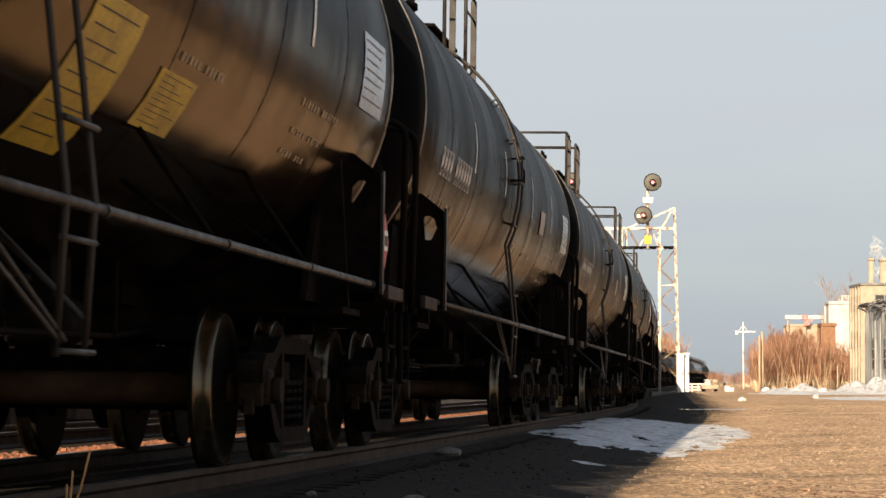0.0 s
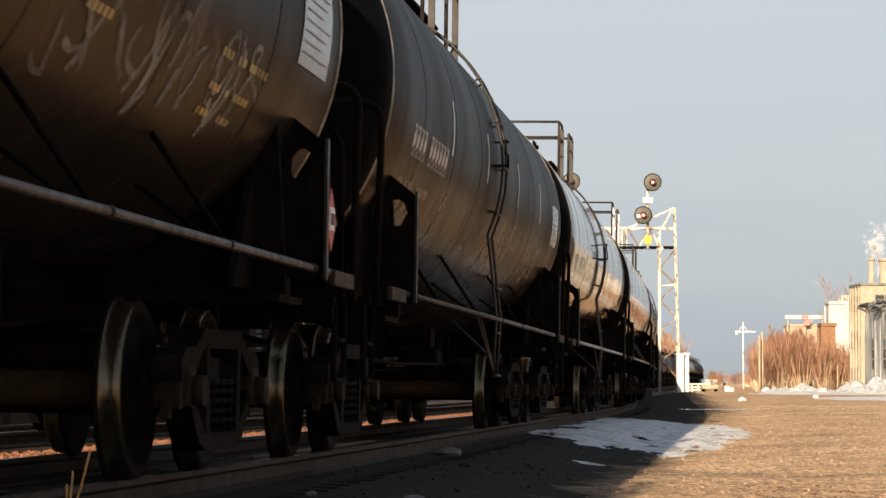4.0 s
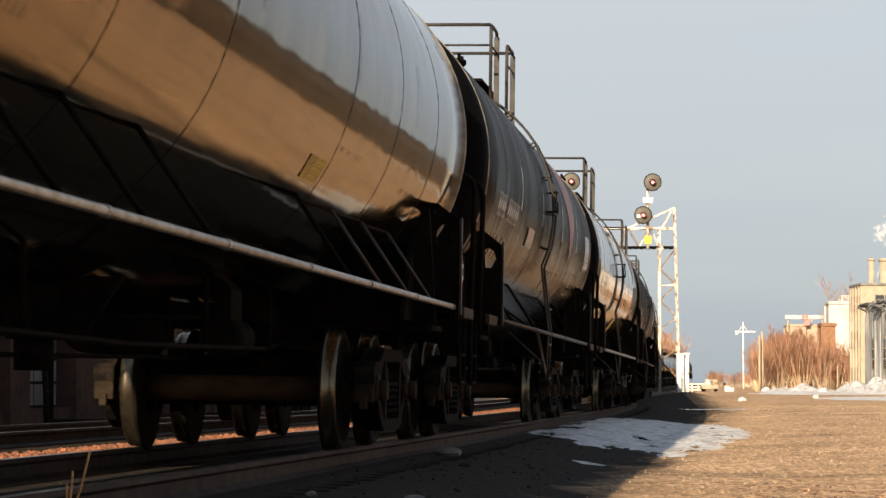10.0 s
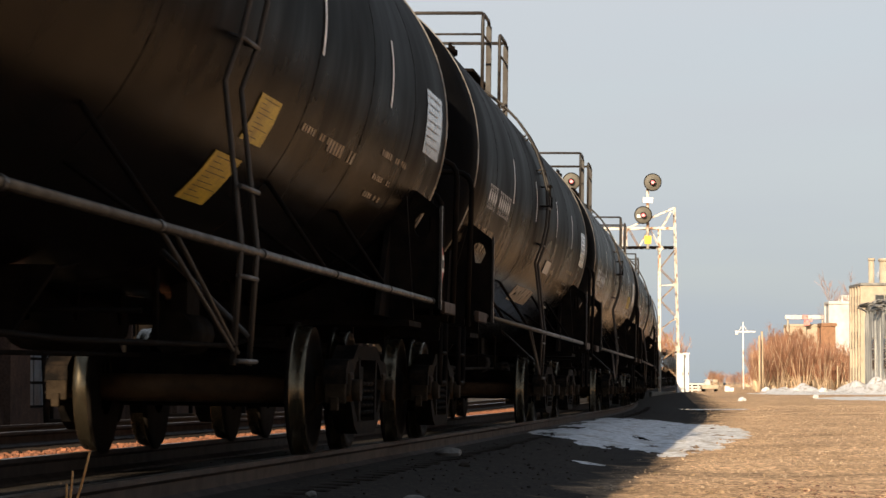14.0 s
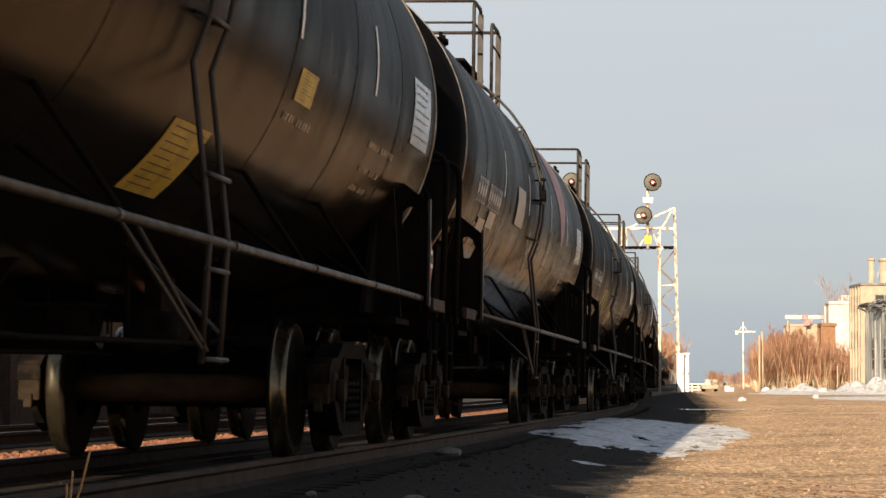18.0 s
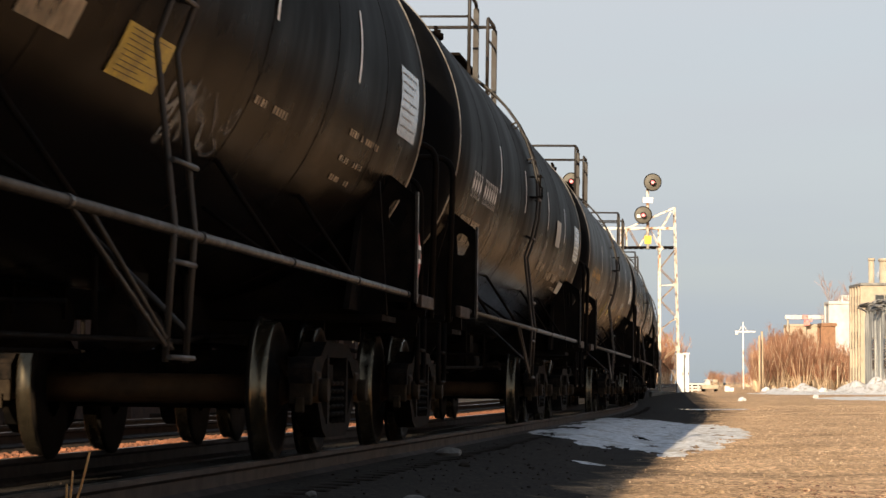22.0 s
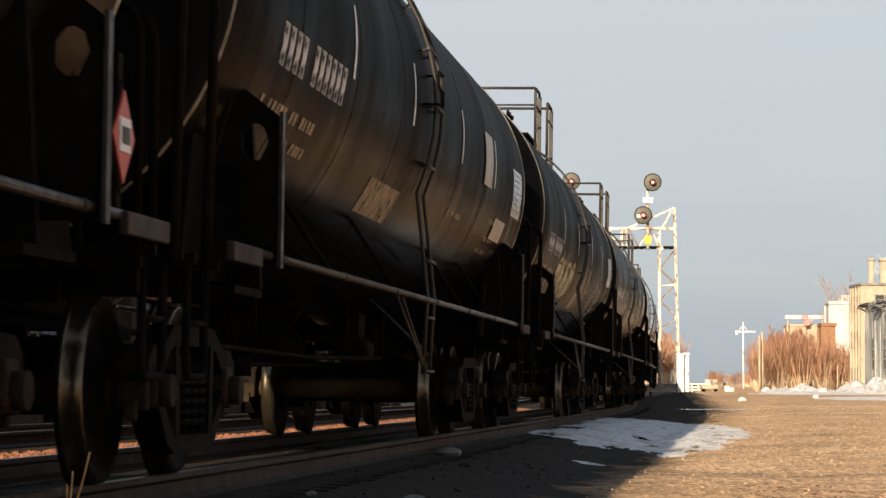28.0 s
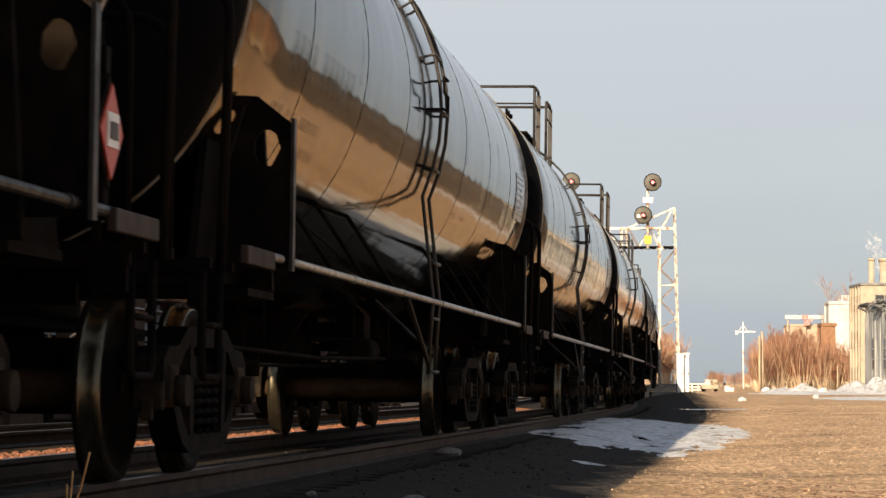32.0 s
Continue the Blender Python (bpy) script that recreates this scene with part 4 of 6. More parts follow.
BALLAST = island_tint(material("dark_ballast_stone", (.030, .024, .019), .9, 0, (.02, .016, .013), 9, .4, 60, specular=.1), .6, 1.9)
# rusty stone; the sunlit strip's orange brightness is put into its colour
SUNLIT_BALLAST = island_tint(material("sunlit_rusty_ballast_stone", (.27, .105, .050), .9, 0, (.19, .08, .042), 9, .4, 60), .5, 1.4)
PEBBLE = island_tint(material("pale_path_pebble", (.50, .37, .25), .9, 0, (.36, .26, .18), 9, .3, 60), .25, 1.35)
STRAW = island_tint(material("dry_straw_grass", (.46, .34, .17), .9, 0, (.36, .25, .12), 9, 0, 60), .6, 1.3)

rg = random.Random(21)
spots = []
for k in range(1800):
    s = 9 + 75 * rg.random() ** 1.6
    d = rg.uniform(.95, 2.5) if rg.random() < .8 else rg.uniform(-.6, .6)
    spots.append((ground_point(s, d), .004 + .018 * rg.random() ** 2))
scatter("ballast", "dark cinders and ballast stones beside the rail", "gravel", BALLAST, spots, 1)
spots = []
for k in range(16000):
    s = 14 + 80 * rg.random() ** 1.3
    spots.append((ground_point(s, rg.uniform(-3.2, -1.9)), rg.uniform(.025, .05)))
scatter("ballast", "rusty ballast coloured as a sunlit strip between the two tracks", "gravel", SUNLIT_BALLAST, spots, 1)
spots = []
for k in range(22000):
    s = 13 + 90 * rg.random() ** 1.5
    d = 2.6 + 13 * rg.random()
    spots.append((ground_point(s, d), .003 + .012 * rg.random() ** 2.5 + .00010 * s))
scatter("pebbles", "pale pebbles strewn over the dirt path", "gravel", PEBBLE, spots, .8)


CLOD = island_tint(material("brown_dirt_clod", (.27, .185, .11), .95, 0, (.19, .13, .08), 9, .4, 60), .5, 1.5)
spots = []
for k in range(7000):
    s = 13 + 80 * rg.random() ** 1.5
    p = ground_point(s, 2.7 + 12 * rg.random())
    if noise.noise(p * .35) > -.1:
        spots.append((p, .006 + .022 * rg.random() ** 2 + .0001 * s))
scatter("dirt_clods", "small brown clods and dead tufts on the path", "dirt", CLOD, spots, .7)


def straw(name, label, count, s0, s1, d0, d1, h, seed):
    rs = random.Random(seed)
    verts, faces = [], []
    for k in range(count):
        s = s0 + (s1 - s0) * rs.random() ** 1.4
        c = ground_point(s, rs.uniform(d0, d1))
        if noise.noise(c * .8) < -.05:
            continue
        for j in range(rs.randint(3, 7)):
            a, l = rs.uniform(0, 6.28), h * rs.uniform(.4, 1.2)
            p = c + Vector((rs.gauss(0, .05), rs.gauss(0, .05), -.005))
            lay = rs.uniform(1.6, 9)
            w = Vector((math.cos(a) * lay, math.sin(a) * lay, 1)).normalized()
            u = Vector((-math.sin(a), math.cos(a), 0)) * .004
            i = len(verts)
            verts += [p - u, p + u, p + w * l]
            faces.append((i, i + 1, i + 2))
    me = bpy.data.meshes.new(name)
    me.from_pydata(verts, [], faces)
    me.materials.append(STRAW)
    return tagged(new(name, me), label, "grass", kind="stuff")


straw("dry_grass", "flattened dry straw-coloured grass on the path", 9000, 13, 90, 2.9, 14, .05, 4)
straw("dry_grass", "tufts of dry grass along the far edge of the path", 5000, 90, 240, 4, 22, .16, 5)

LEAF = island_tint(material("dead_brown_leaf", (.12, .055, .035), .8, 0, (.08, .04, .03), 9), .5, 1.6)
spots = []
for k in range(700):
    y = 20.6 + rg.gauss(0, 1.1)
    spots.append((ground_at(2.85 + rg.gauss(0, .33), y), rg.uniform(.006, .02)))
for k in range(900):
    s = 14 + 50 * rg.random() ** 1.5
    spots.append((ground_point(s, rg.uniform(3, 12)), rg.uniform(.006, .02)))
scatter("dead_leaves", "dark dead leaves and twigs strewn on the dirt", "leaves", LEAF, spots, .35, 4)

STONE = material("grey_field_stone", (.21, .195, .175), .85, 0, (.12, .11, .10), 9, .5, 40)
# loose stones and litter that can be told apart
for sx, dx, r, sq, mt, lb in ((16.9, 1.92, .075, .5, STONE, "pale stone lying by the rail"), (26.2, 1.12, .13, .42, STONE, "broad pale stone lying by the rail"), (23.4, 1.55, .05, .6, BALLAST, "grey stone lying by the rail"),
                              (16.6, 1.35, .035, .6, STONE, "small pale stone lying by the rail"), (18.4, 2.6, .03, .6, STONE, "small pale stone on the cinders"), (24, 5.1, .045, .5, None, "small orange scrap of litter on the dirt")):
    bm = bmesh.new()
    bmesh.ops.create_icosphere(bm, subdivisions=2, radius=r)
    for v in bm.verts:
        v.co *= 1 + .3 * noise.noise(v.co * 2.2 / r + Vector((sx, dx, 0)))
        v.co.z *= sq
    ob = part("stone" if mt else "litter_scrap", bm, mt or material("orange_plastic", (.75, .22, .06), .6))
    ob.location = ground_point(sx, dx) + Vector((0, 0, r * sq * .5))
    tagged(ob, lb, "stone" if mt else "litter")

# tall straw stalks close to the lens
STALK = material("dry_orange_stalk", (.58, .29, .10), .8, 0, (.42, .20, .07), 20, 0, 60)
for k, (x0, x1, y, z1) in enumerate(((-1.448, -1.318, 10.4, .184), (-1.437, -1.381, 10.4, .114), (-1.448, -1.409, 10.45, .063))):
    bm = bmesh.new()
    a = Vector((x0, y, ground_at(x0, y).z - .01))
    b = Vector((x1, y, z1))
    pipe(bm, [a.lerp(b, t) + Vector((.012 * math.sin(t * 3.1), 0, 0)) for t in np.linspace(0, 1, 7)], .0050, 5)
    ob = part("straw_stalk", bm, STALK)
    tagged(ob, "upright dry orange-tan straw stalk growing by the rail", "grass", "straw stalks")
# ---- the tank cars ----
R = 1.51
CZ = 2.56
SHOULDER = 8.25       # half the straight part of the tank
BOLSTER = 7.0
WHEEL_R = 0.457


def on_tank(y, deg, lift=0.0):
    a = radians(deg)
    return Vector(((R + lift) * math.cos(a), y, CZ + (R + lift) * math.sin(a)))


def build_tank(bm):
    head = [(.62 * math.sin(t), R * math.cos(t)) for t in [radians(v) for v in (0, 12, 24, 36, 48, 58, 68, 77, 85, 89.5)]]
    prof = [(-SHOULDER - a, r) for a, r in head[::-1]]
    ys = np.linspace(-SHOULDER, SHOULDER, 15)
    prof += [(y, R) for y in ys[1:-1]]
    prof += [(SHOULDER + a, r) for a, r in head]
    lathe(bm, prof, 96, "Y", (0, 0, CZ))
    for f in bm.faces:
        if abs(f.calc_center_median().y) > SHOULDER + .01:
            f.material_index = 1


def build_ring(r, width, thick):
    def go(bm):
        lathe(bm, [(-width, r), (-width * .6, r + thick), (width * .6, r + thick), (width, r)], 72, "Y")
    return go


def build_wheelset(bm):
    """Axle and two wheels on the X axis, flanges inside."""
    lathe(bm, [(-1.1, .07), (-1.1, .085), (-.88, .085), (-.86, .10), (.86, .10), (.88, .085), (1.1, .085), (1.1, .07)], 16, "X", close=True)
    for f in bm.faces:
        f.material_index = 2
    for e in (-1, 1):
        prof = [(.683, .2), (.683, .40), (.684, .455), (.690, .480), (.705, .482), (.716, .468), (.728, .459), (.78, .456), (.815, .452), (.820, .445),
                (.820, .395), (.80, .38), (.775, .30), (.775, .20), (.83, .15), (.845, .12), (.845, .09)]
        k = len(bm.faces)
        lathe(bm, [(e * a, r) for a, r in prof], 40, "X")
        bm.faces.ensure_lookup_table()
        for f in bm.faces[k:]:
            rr = max(math.hypot(v.co.y, v.co.z) for v in f.verts)
            lo = min(math.hypot(v.co.y, v.co.z) for v in f.verts)
            f.material_index = 1 if lo > .443 and rr < .47 else 0
    # a bolted locking plate and lugs on each axle end
    for e in (-1, 1):
        for k in range(3):
            a = 2 * math.pi * k / 3
            tube(bm, (e * 1.1, .05 * math.cos(a), .05 * math.sin(a)), (e * 1.13, .05 * math.cos(a), .05 * math.sin(a)), .014, 6)


def build_side_frame(bm):
    """A cast side frame: arched top member over the boxes, thin sloping lower member, and a wide open window."""
    prism(bm, [(-1.10, .60), (-.98, .67), (-.74, .68), (-.5, .78), (.5, .78), (.74, .68), (.98, .67), (1.10, .60), (1.10, .50), (1.0, .50),
               (.78, .54), (.56, .66), (.44, .68), (-.44, .68), (-.56, .66), (-.78, .54), (-1.0, .50), (-1.10, .50)], -.08, .08)
    prism(bm, [(-.42, .235), (.42, .235), (.56, .29), (.86, .52), (.92, .46), (.62, .20), (.44, .14), (-.44, .14), (-.62, .20), (-.92, .46), (-.86, .52), (-.56, .29)], -.075, .075)
    for e in (-1, 1):
        prism(bm, [(e * .36, .23), (e * .46, .23), (e * .48, .69), (e * .40, .69)], -.085, .085)
        k = len(bm.faces)
        box(bm, (.0, e * .89, .50), (.19, .22, .17), bevel=.02)
        tube(bm, (.08, e * .89, .457), (.16, e * .89, .457), .08, 14)
        box(bm, (.0, e * 1.06, .46), (.15, .07, .20), bevel=.012)
        box(bm, (.0, e * 1.10, .36), (.06, .05, .10), bevel=.01)
        bm.faces.ensure_lookup_table()
        for f in bm.faces[k:]:
            f.material_index = 1


def build_spring(bm):
    """A coil wound round the upright."""
    pts = []
    for k in range(61):
        a = 2 * math.pi * k / 12
        pts.append((.085 * math.cos(a), .085 * math.sin(a), .245 + .26 * k / 60))
    pipe(bm, pts, .017, 5)


def build_bolster(bm):
    prism(bm, [(-1.02, .50), (-1.02, .63), (-.5, .72), (.5, .72), (1.02, .63), (1.02, .50), (.5, .42), (-.5, .42)], -.2, .2, "Y")
    for e in (-1, 1):
        box(bm, (e * .62, 0, .74), (.18, .3, .06))
    tube(bm, (0, 0, .72), (0, 0, .80), .2, 16)


def build_brake_beam(bm):
    for e in (-1, 1):
        tube(bm, (-.72, e * .36, .36), (.72, e * .36, .36), .035, 8)
        for q in (-1, 1):
            prism(bm, [(e * .40, .26), (e * .46, .30), (e * .47, .44), (e * .43, .52), (e * .38, .5), (e * .37, .3)], q * .745 - .045, q * .745 + .045)


def build_platform(bm):
    box(bm, (0, 0, 4.085), (1.5, 2.2, .035), bevel=.006)


def build_railing_front(bm):
    for e in (-1, 1):
        pipe(bm, bent([(e * .86, -1.05, 3.78), (e * .86, -1.05, 4.72), (e * .86, -.30, 4.72), (e * .86, -.30, 3.78)], .10), .020)
        pipe(bm, [(e * .86, -1.05, 4.48), (e * .86, -.30, 4.48)], .013)
        k = len(bm.faces)
        prism(bm, [(e * .86 - .03, 3.76), (e * .86 + .03, 3.76), (e * .86 + .03, 4.66), (e * .86 - .03, 4.66)], -.33, -.27, "Y")
        bm.faces.ensure_lookup_table()
        for f in bm.faces[k:]:
            f.material_index = 1
    pipe(bm, bent([(-.86, -1.05, 4.72), (.86, -1.05, 4.72)], .1), .020)
    pipe(bm, [(-.86, -1.05, 4.48), (.86, -1.05, 4.48)], .013)


def build_railing_rear(bm):
    for e in (-1, 1):
        pipe(bm, bent([(e * .92, .42, 3.73), (e * .92, .42, 4.66), (e * .92, 1.25, 4.66), (e * .92, 1.25, 3.73)], .08), .020)
        pipe(bm, [(e * .92, .42, 4.42), (e * .92, 1.25, 4.42)], .013)
        k = len(bm.faces)
        prism(bm, [(e * .92 - .03, 3.71), (e * .92 + .03, 3.71), (e * .92 + .03, 4.62), (e * .92 - .03, 4.62)], 1.22, 1.28, "Y")
        bm.faces.ensure_lookup_table()
        for f in bm.faces[k:]:
            f.material_index = 1
    pipe(bm, [(-.92, 1.25, 4.66), (.92, 1.25, 4.66)], .020)


def build_manway(bm):
    tube(bm, (0, -.1, 3.95), (0, -.1, 4.38), .40, 24)
    tube(bm, (0, -.1, 4.38), (0, -.1, 4.43), .46, 24)
    tube(bm, (0, -.1, 4.43), (0, -.1, 4.5), .2, 16)
    for k in range(8):
        a = 2 * math.pi * (k + .5) / 8
        tube(bm, (.42 * math.cos(a), -.1 + .42 * math.sin(a), 4.36), (.42 * math.cos(a), -.1 + .42 * math.sin(a), 4.50), .022, 6)
    tube(bm, (0, .75, 4.0), (0, .75, 4.42), .1, 12)
    tube(bm, (0, .75, 4.42), (0, .75, 4.48), .15, 12)


def build_top_pipe(bm):
    pts = [on_tank(y, 60, .03 + .025 * math.sin(y * 2.1)) for y in np.linspace(1.3, 6.6, 12)]
    pipe(bm, [on_tank(1.2, 66, .03)] + pts + [on_tank(6.7, 58, .0)], .009, 6)


LADDER_Y = -.40


def ladder_line(y, e, out=.065):
    pts = []
    for deg in range(64, -31, -8):
        p = on_tank(y, deg, out)
        pts.append(Vector((e * p.x, p.y, p.z)))
    return pts


def build_ladder(e):
    def go(bm):
        for y in (LADDER_Y - .21, LADDER_Y + .21):
            pipe(bm, ladder_line(y, e) + [Vector((e * 1.53, y, 1.15)), Vector((e * 1.50, y, .58))], .014, 8)
        arcs = ladder_line(LADDER_Y, e)
        for k in range(0, len(arcs), 2):
            p = arcs[k]
            tube(bm, p - Vector((0, .25, 0)), p + Vector((0, .25, 0)), .013, 6)
            for y in (-.21, .21):
                q = Vector((0, 0, CZ)) + (Vector((p.x, 0, p.z)) - Vector((0, 0, CZ))).normalized() * (R - .01)
                tube(bm, Vector((q.x, LADDER_Y + y, q.z)), p + Vector((0, y, 0)), .011, 6)
        for z in (1.42, 1.0, .60):
            tube(bm, (e * 1.525, LADDER_Y - .25, z), (e * 1.525, LADDER_Y + .25, z), .013, 6)
    return go


def build_step_cage(e):
    """The little grid step that stands off the tank beside the ladder."""
    def go(bm):
        c = on_tank(LADDER_Y - .36, 4, .12)
        x0, x1, ya, yb = e * (R - .02), e * (R + .11), LADDER_Y - .46, LADDER_Y - .16
        za, zm, zb = c.z - .12, c.z, c.z + .12
        pipe(bm, [(x0, ya, za), (x1, ya, za), (x1, yb, za), (x1, yb, zm), (x1, ya, zm), (x1, ya, zb), (x1, yb, zb), (x0, yb, zb)], .010, 6)
    return go


def build_side_rail(e):
    def go(bm):
        pipe(bm, [(e * 1.52, -8.35, 1.13), (e * 1.52, 8.35, 1.13)], .023, 10)
        for y in np.arange(-7.2, 8.0, 2.4):
            tube(bm, (e * 1.52, y - .03, 1.13), (e * 1.52, y + .03, 1.13), .028, 10)
    return go


def build_strut(a, b, r):
    def go(bm):
        tube(bm, a, b, r, 6)
    return go


def strut_lines(e, kind, laddered):
    """Struts from the belly to the side pipe, and stays down to the ladder foot."""
    out = []
    for y in ((-5.6, -4.2, -2.8, 1.5, 2.9, 4.3, 5.7) if kind == "gloss" else (-5.4, -2.4, 2.0, 4.6)):
        p = on_tank(y, -38)
        out.append(((e * p.x, y, p.z), (e * 1.50, y + .28, 1.13), .014))
        if kind != "gloss":
            out.append(((e * 1.1, y + .1, 1.40), (e * 1.50, y + .1, 1.12), .013))
    if laddered:
        for y in (-1.9, -1.6):
            out.append(((e * 1.51, LADDER_Y + y, 1.12), (e * 1.5, LADDER_Y - .18 + .3 * (y + 1.9), .64), .012))
        out.append(((e * 1.0, LADDER_Y + .5, 1.15), (e * 1.5, LADDER_Y + .2, .72), .013))
    return out


def build_end_platform(e):
    def go(bm):
        box(bm, (0, e * 8.82, 1.04), (1.9, .62, .06), bevel=.008)
        for y in (8.56, 9.09):
            box(bm, (0, e * y, 1.035), (3.0, .045, .045))
    return go


def build_end_sill(e):
    def go(bm):
        box(bm, (0, e * 8.52, .93), (1.5, .06, .155))
        box(bm, (0, e * 8.52, .985), (2.9, .05, .05))
        for q in (-1, 1):
            box(bm, (q * 1.36, e * 8.52, .93), (.16, .055, .15))
    return go


def build_corner_block(e, q):
    def go(bm):
        box(bm, (q * 1.545, e * 8.15, 1.10), (.04, .75, .09), bevel=.008)
    return go


def build_stub_sill(e):
    def go(bm):
        box(bm, (0, e * 7.7, .92), (.42, 2.9, .30))
        box(bm, (0, e * 7.7, .78), (.66, 2.9, .035))
        box(bm, (0, e * 6.1, 1.02), (.5, .5, .14))
    return go


def build_saddle(e, at, reach):
    """A bolster web between sill and tank, cut to the tank's curve."""
    def go(bm):
        arc = [(R * math.cos(radians(a)), CZ + R * math.sin(radians(a))) for a in range(-26, -155, -8)]
        prism(bm, arc + [(-reach, .98), (reach, .98)], e * at - .03, e * at + .03, "Y")
    return go


def build_bolster_plate(e):
    def go(bm):
        box(bm, (0, e * (BOLSTER + .25), .955), (2.8, .75, .04))
    return go


def build_side_web(e, q):
    def go(bm):
        prism(bm, [(e * (BOLSTER - .6), 1.0), (e * (BOLSTER + 1.2), 1.0), (e * (BOLSTER + .9), 1.75), (e * (BOLSTER + .1), 1.85)], q * 1.22 - .02, q * 1.22 + .02)
    return go


def build_cross_hoop(y, z1):
    def go(bm):
        pipe(bm, bent([(-1.30, y, 1.0), (-1.30, y, z1), (1.30, y, z1), (1.30, y, 1.0)], .2), .022, 8)
        for x in (-.55, .55):
            pipe(bm, [(x, y, 1.0), (x, y, z1)], .018, 6)
    return go


def build_corner_plate(e, q):
    """A folded bracket with an oval opening near its top."""
    def go(bm):
        y = q * 7.35
        outer = [(.80, 1.08), (1.2, 1.08), (1.56, 1.08), (1.565, 1.4), (1.565, 1.7), (1.56, 1.83), (1.47, 1.90), (1.38, 1.97), (1.36, 1.9), (1.29, 1.78), (1.14, 1.58), (.95, 1.33)]
        cx, cz = 1.44, 1.70
        inner = []
        for u, v in outer:
            a = math.atan2(v - cz, u - cx)
            inner.append((cx + .07 * math.cos(a), cz + .095 * math.sin(a)))
        A = [bm.verts.new((e * u, y - .012, v)) for u, v in outer]
        B = [bm.verts.new((e * u, y - .012, v)) for u, v in inner]
        C = [bm.verts.new((e * u, y + .012, v)) for u, v in outer]
        D = [bm.verts.new((e * u, y + .012, v)) for u, v in inner]
        n = len(outer)
        for i in range(n):
            j = (i + 1) % n
            for quad in ((A[i], A[j], B[j], B[i]), (C[i], D[i], D[j], C[j]), (A[i], C[i], C[j], A[j]), (B[i], B[j], D[j], D[i])):
                bm.faces.new(quad)
    return go


def build_bracket_post(e, q):
    def go(bm):
        box(bm, (e * 1.575, q * 7.35, 1.46), (.018, .07, .78))
    return go


def build_corner_loop(q, y, z1):
    """A bent handrail across the corner of the end platform."""
    def go(bm):
        pipe(bm, bent([(q * 1.50, y, 1.0), (q * 1.53, y, z1), (q * .92, y, z1), (q * .92, y, 1.0)], .16), .024, 8)
    return go


def build_sill_step(x, y):
    def go(bm):
        pipe(bm, bent([(x, y - .2, 1.0), (x, y - .2, .52), (x, y + .2, .52), (x, y + .2, 1.0)], .06), .02, 6)
        tube(bm, (x, y - .2, .76), (x, y + .2, .76), .016, 6)
    return go


def build_coupler(e):
    def go(bm):
        box(bm, (0, e * 9.0, .88), (.16, .55, .2))
        prism(bm, [(-.2, e * 9.2), (-.1, e * 9.36), (.05, e * 9.40), (.2, e * 9.36), (.2, e * 9.18), (.06, e * 9.1), (-.12, e * 9.1)], .74, 1.02, "Z")
    return go


def build_hose(e):
    def go(bm):
        pipe(bm, bent([(e * .3, e * 8.9, .85), (e * .32, e * 9.15, .7), (e * .2, e * 9.3, .52), (e * .04, e * 9.39, .55)], .2), .022, 8)
    return go


def build_outlet(bm):
    tube(bm, (0, 0, CZ - R - .02), (0, 0, .72), .16, 16)
    tube(bm, (0, 0, .72), (0, 0, .55), .11, 16)
    prism(bm, [(-.5, 1.07), (.5, 1.07), (.28, .74), (-.28, .74)], -.03, .03, "X")
    prism(bm, [(-.5, 1.07), (.5, 1.07), (.28, .74), (-.28, .74)], -.03, .03, "Y")
    tube(bm, (0, 0, .85), (.9, .1, .85), .016, 6)


def build_reservoir(bm):
    lathe(bm, [(-1.0, .02), (-.98, .12), (-.9, .2), (.9, .2), (.98, .12), (1.0, .02)], 20, "Y", (-.45, 4.0, .88))


def build_brake_cylinder(bm):
    tube(bm, (.4, 3.2, .80), (.4, 3.9, .80), .13, 14)


def build_hanger(x, y, sx, sy):
    def go(bm):
        box(bm, (x, y, 1.0), (sx, sy, .26))
    return go


def build_train_line(bm):
    pipe(bm, [(.32, -8.8, .86), (.34, -6.0, .80), (.5, -4.5, .74), (.55, 0, .70), (.5, 4.5, .74), (.34, 6.0, .8), (.32, 8.8, .86)], .02, 6)
    for y in (-4.5, -2.2, 2.2, 4.5):
        tube(bm, (.52, y, .72), (.52, y, 1.2), .016, 6)
    pipe(bm, [(-.35, -6.4, .66), (-.2, -2, .62), (.2, 3.2, .66)], .016, 6)


def build_brake_wheel(bm):
    c = Vector((.95, 8.70, 1.55))
    n = 20
    pts = [c + Vector((.27 * math.cos(2 * math.pi * k / n), 0, .27 * math.sin(2 * math.pi * k / n))) for k in range(n + 1)]
    pipe(bm, pts, .016, 6)
    for k in range(5):
        a = 2 * math.pi * k / 5
        tube(bm, c, c + Vector((.27 * math.cos(a), 0, .27 * math.sin(a))), .012, 6)
    box(bm, (.95, 8.60, 1.45), (.34, .12, .6))


def diamond(bm, c, r, axis_x):
    prism(bm, [(c[1] - r, c[2]), (c[1], c[2] - r), (c[1] + r, c[2]), (c[1], c[2] + r)], axis_x - .004, axis_x + .004)


def build_holder(q):
    def go(bm):
        prism(bm, [(7.78, 1.1), (7.86, 1.1), (7.86, 1.75), (7.78, 1.75)], q * 1.50 - .012, q * 1.50 + .012)
        prism(bm, [(7.60, 1.43), (7.82, 1.21), (8.04, 1.43), (7.82, 1.65)], q * 1.515 - .008, q * 1.515 + .004)
    return go


def build_placard(q, r):
    def go(bm):
        diamond(bm, (0, 7.82, 1.43), r, q * 1.527)
    return go


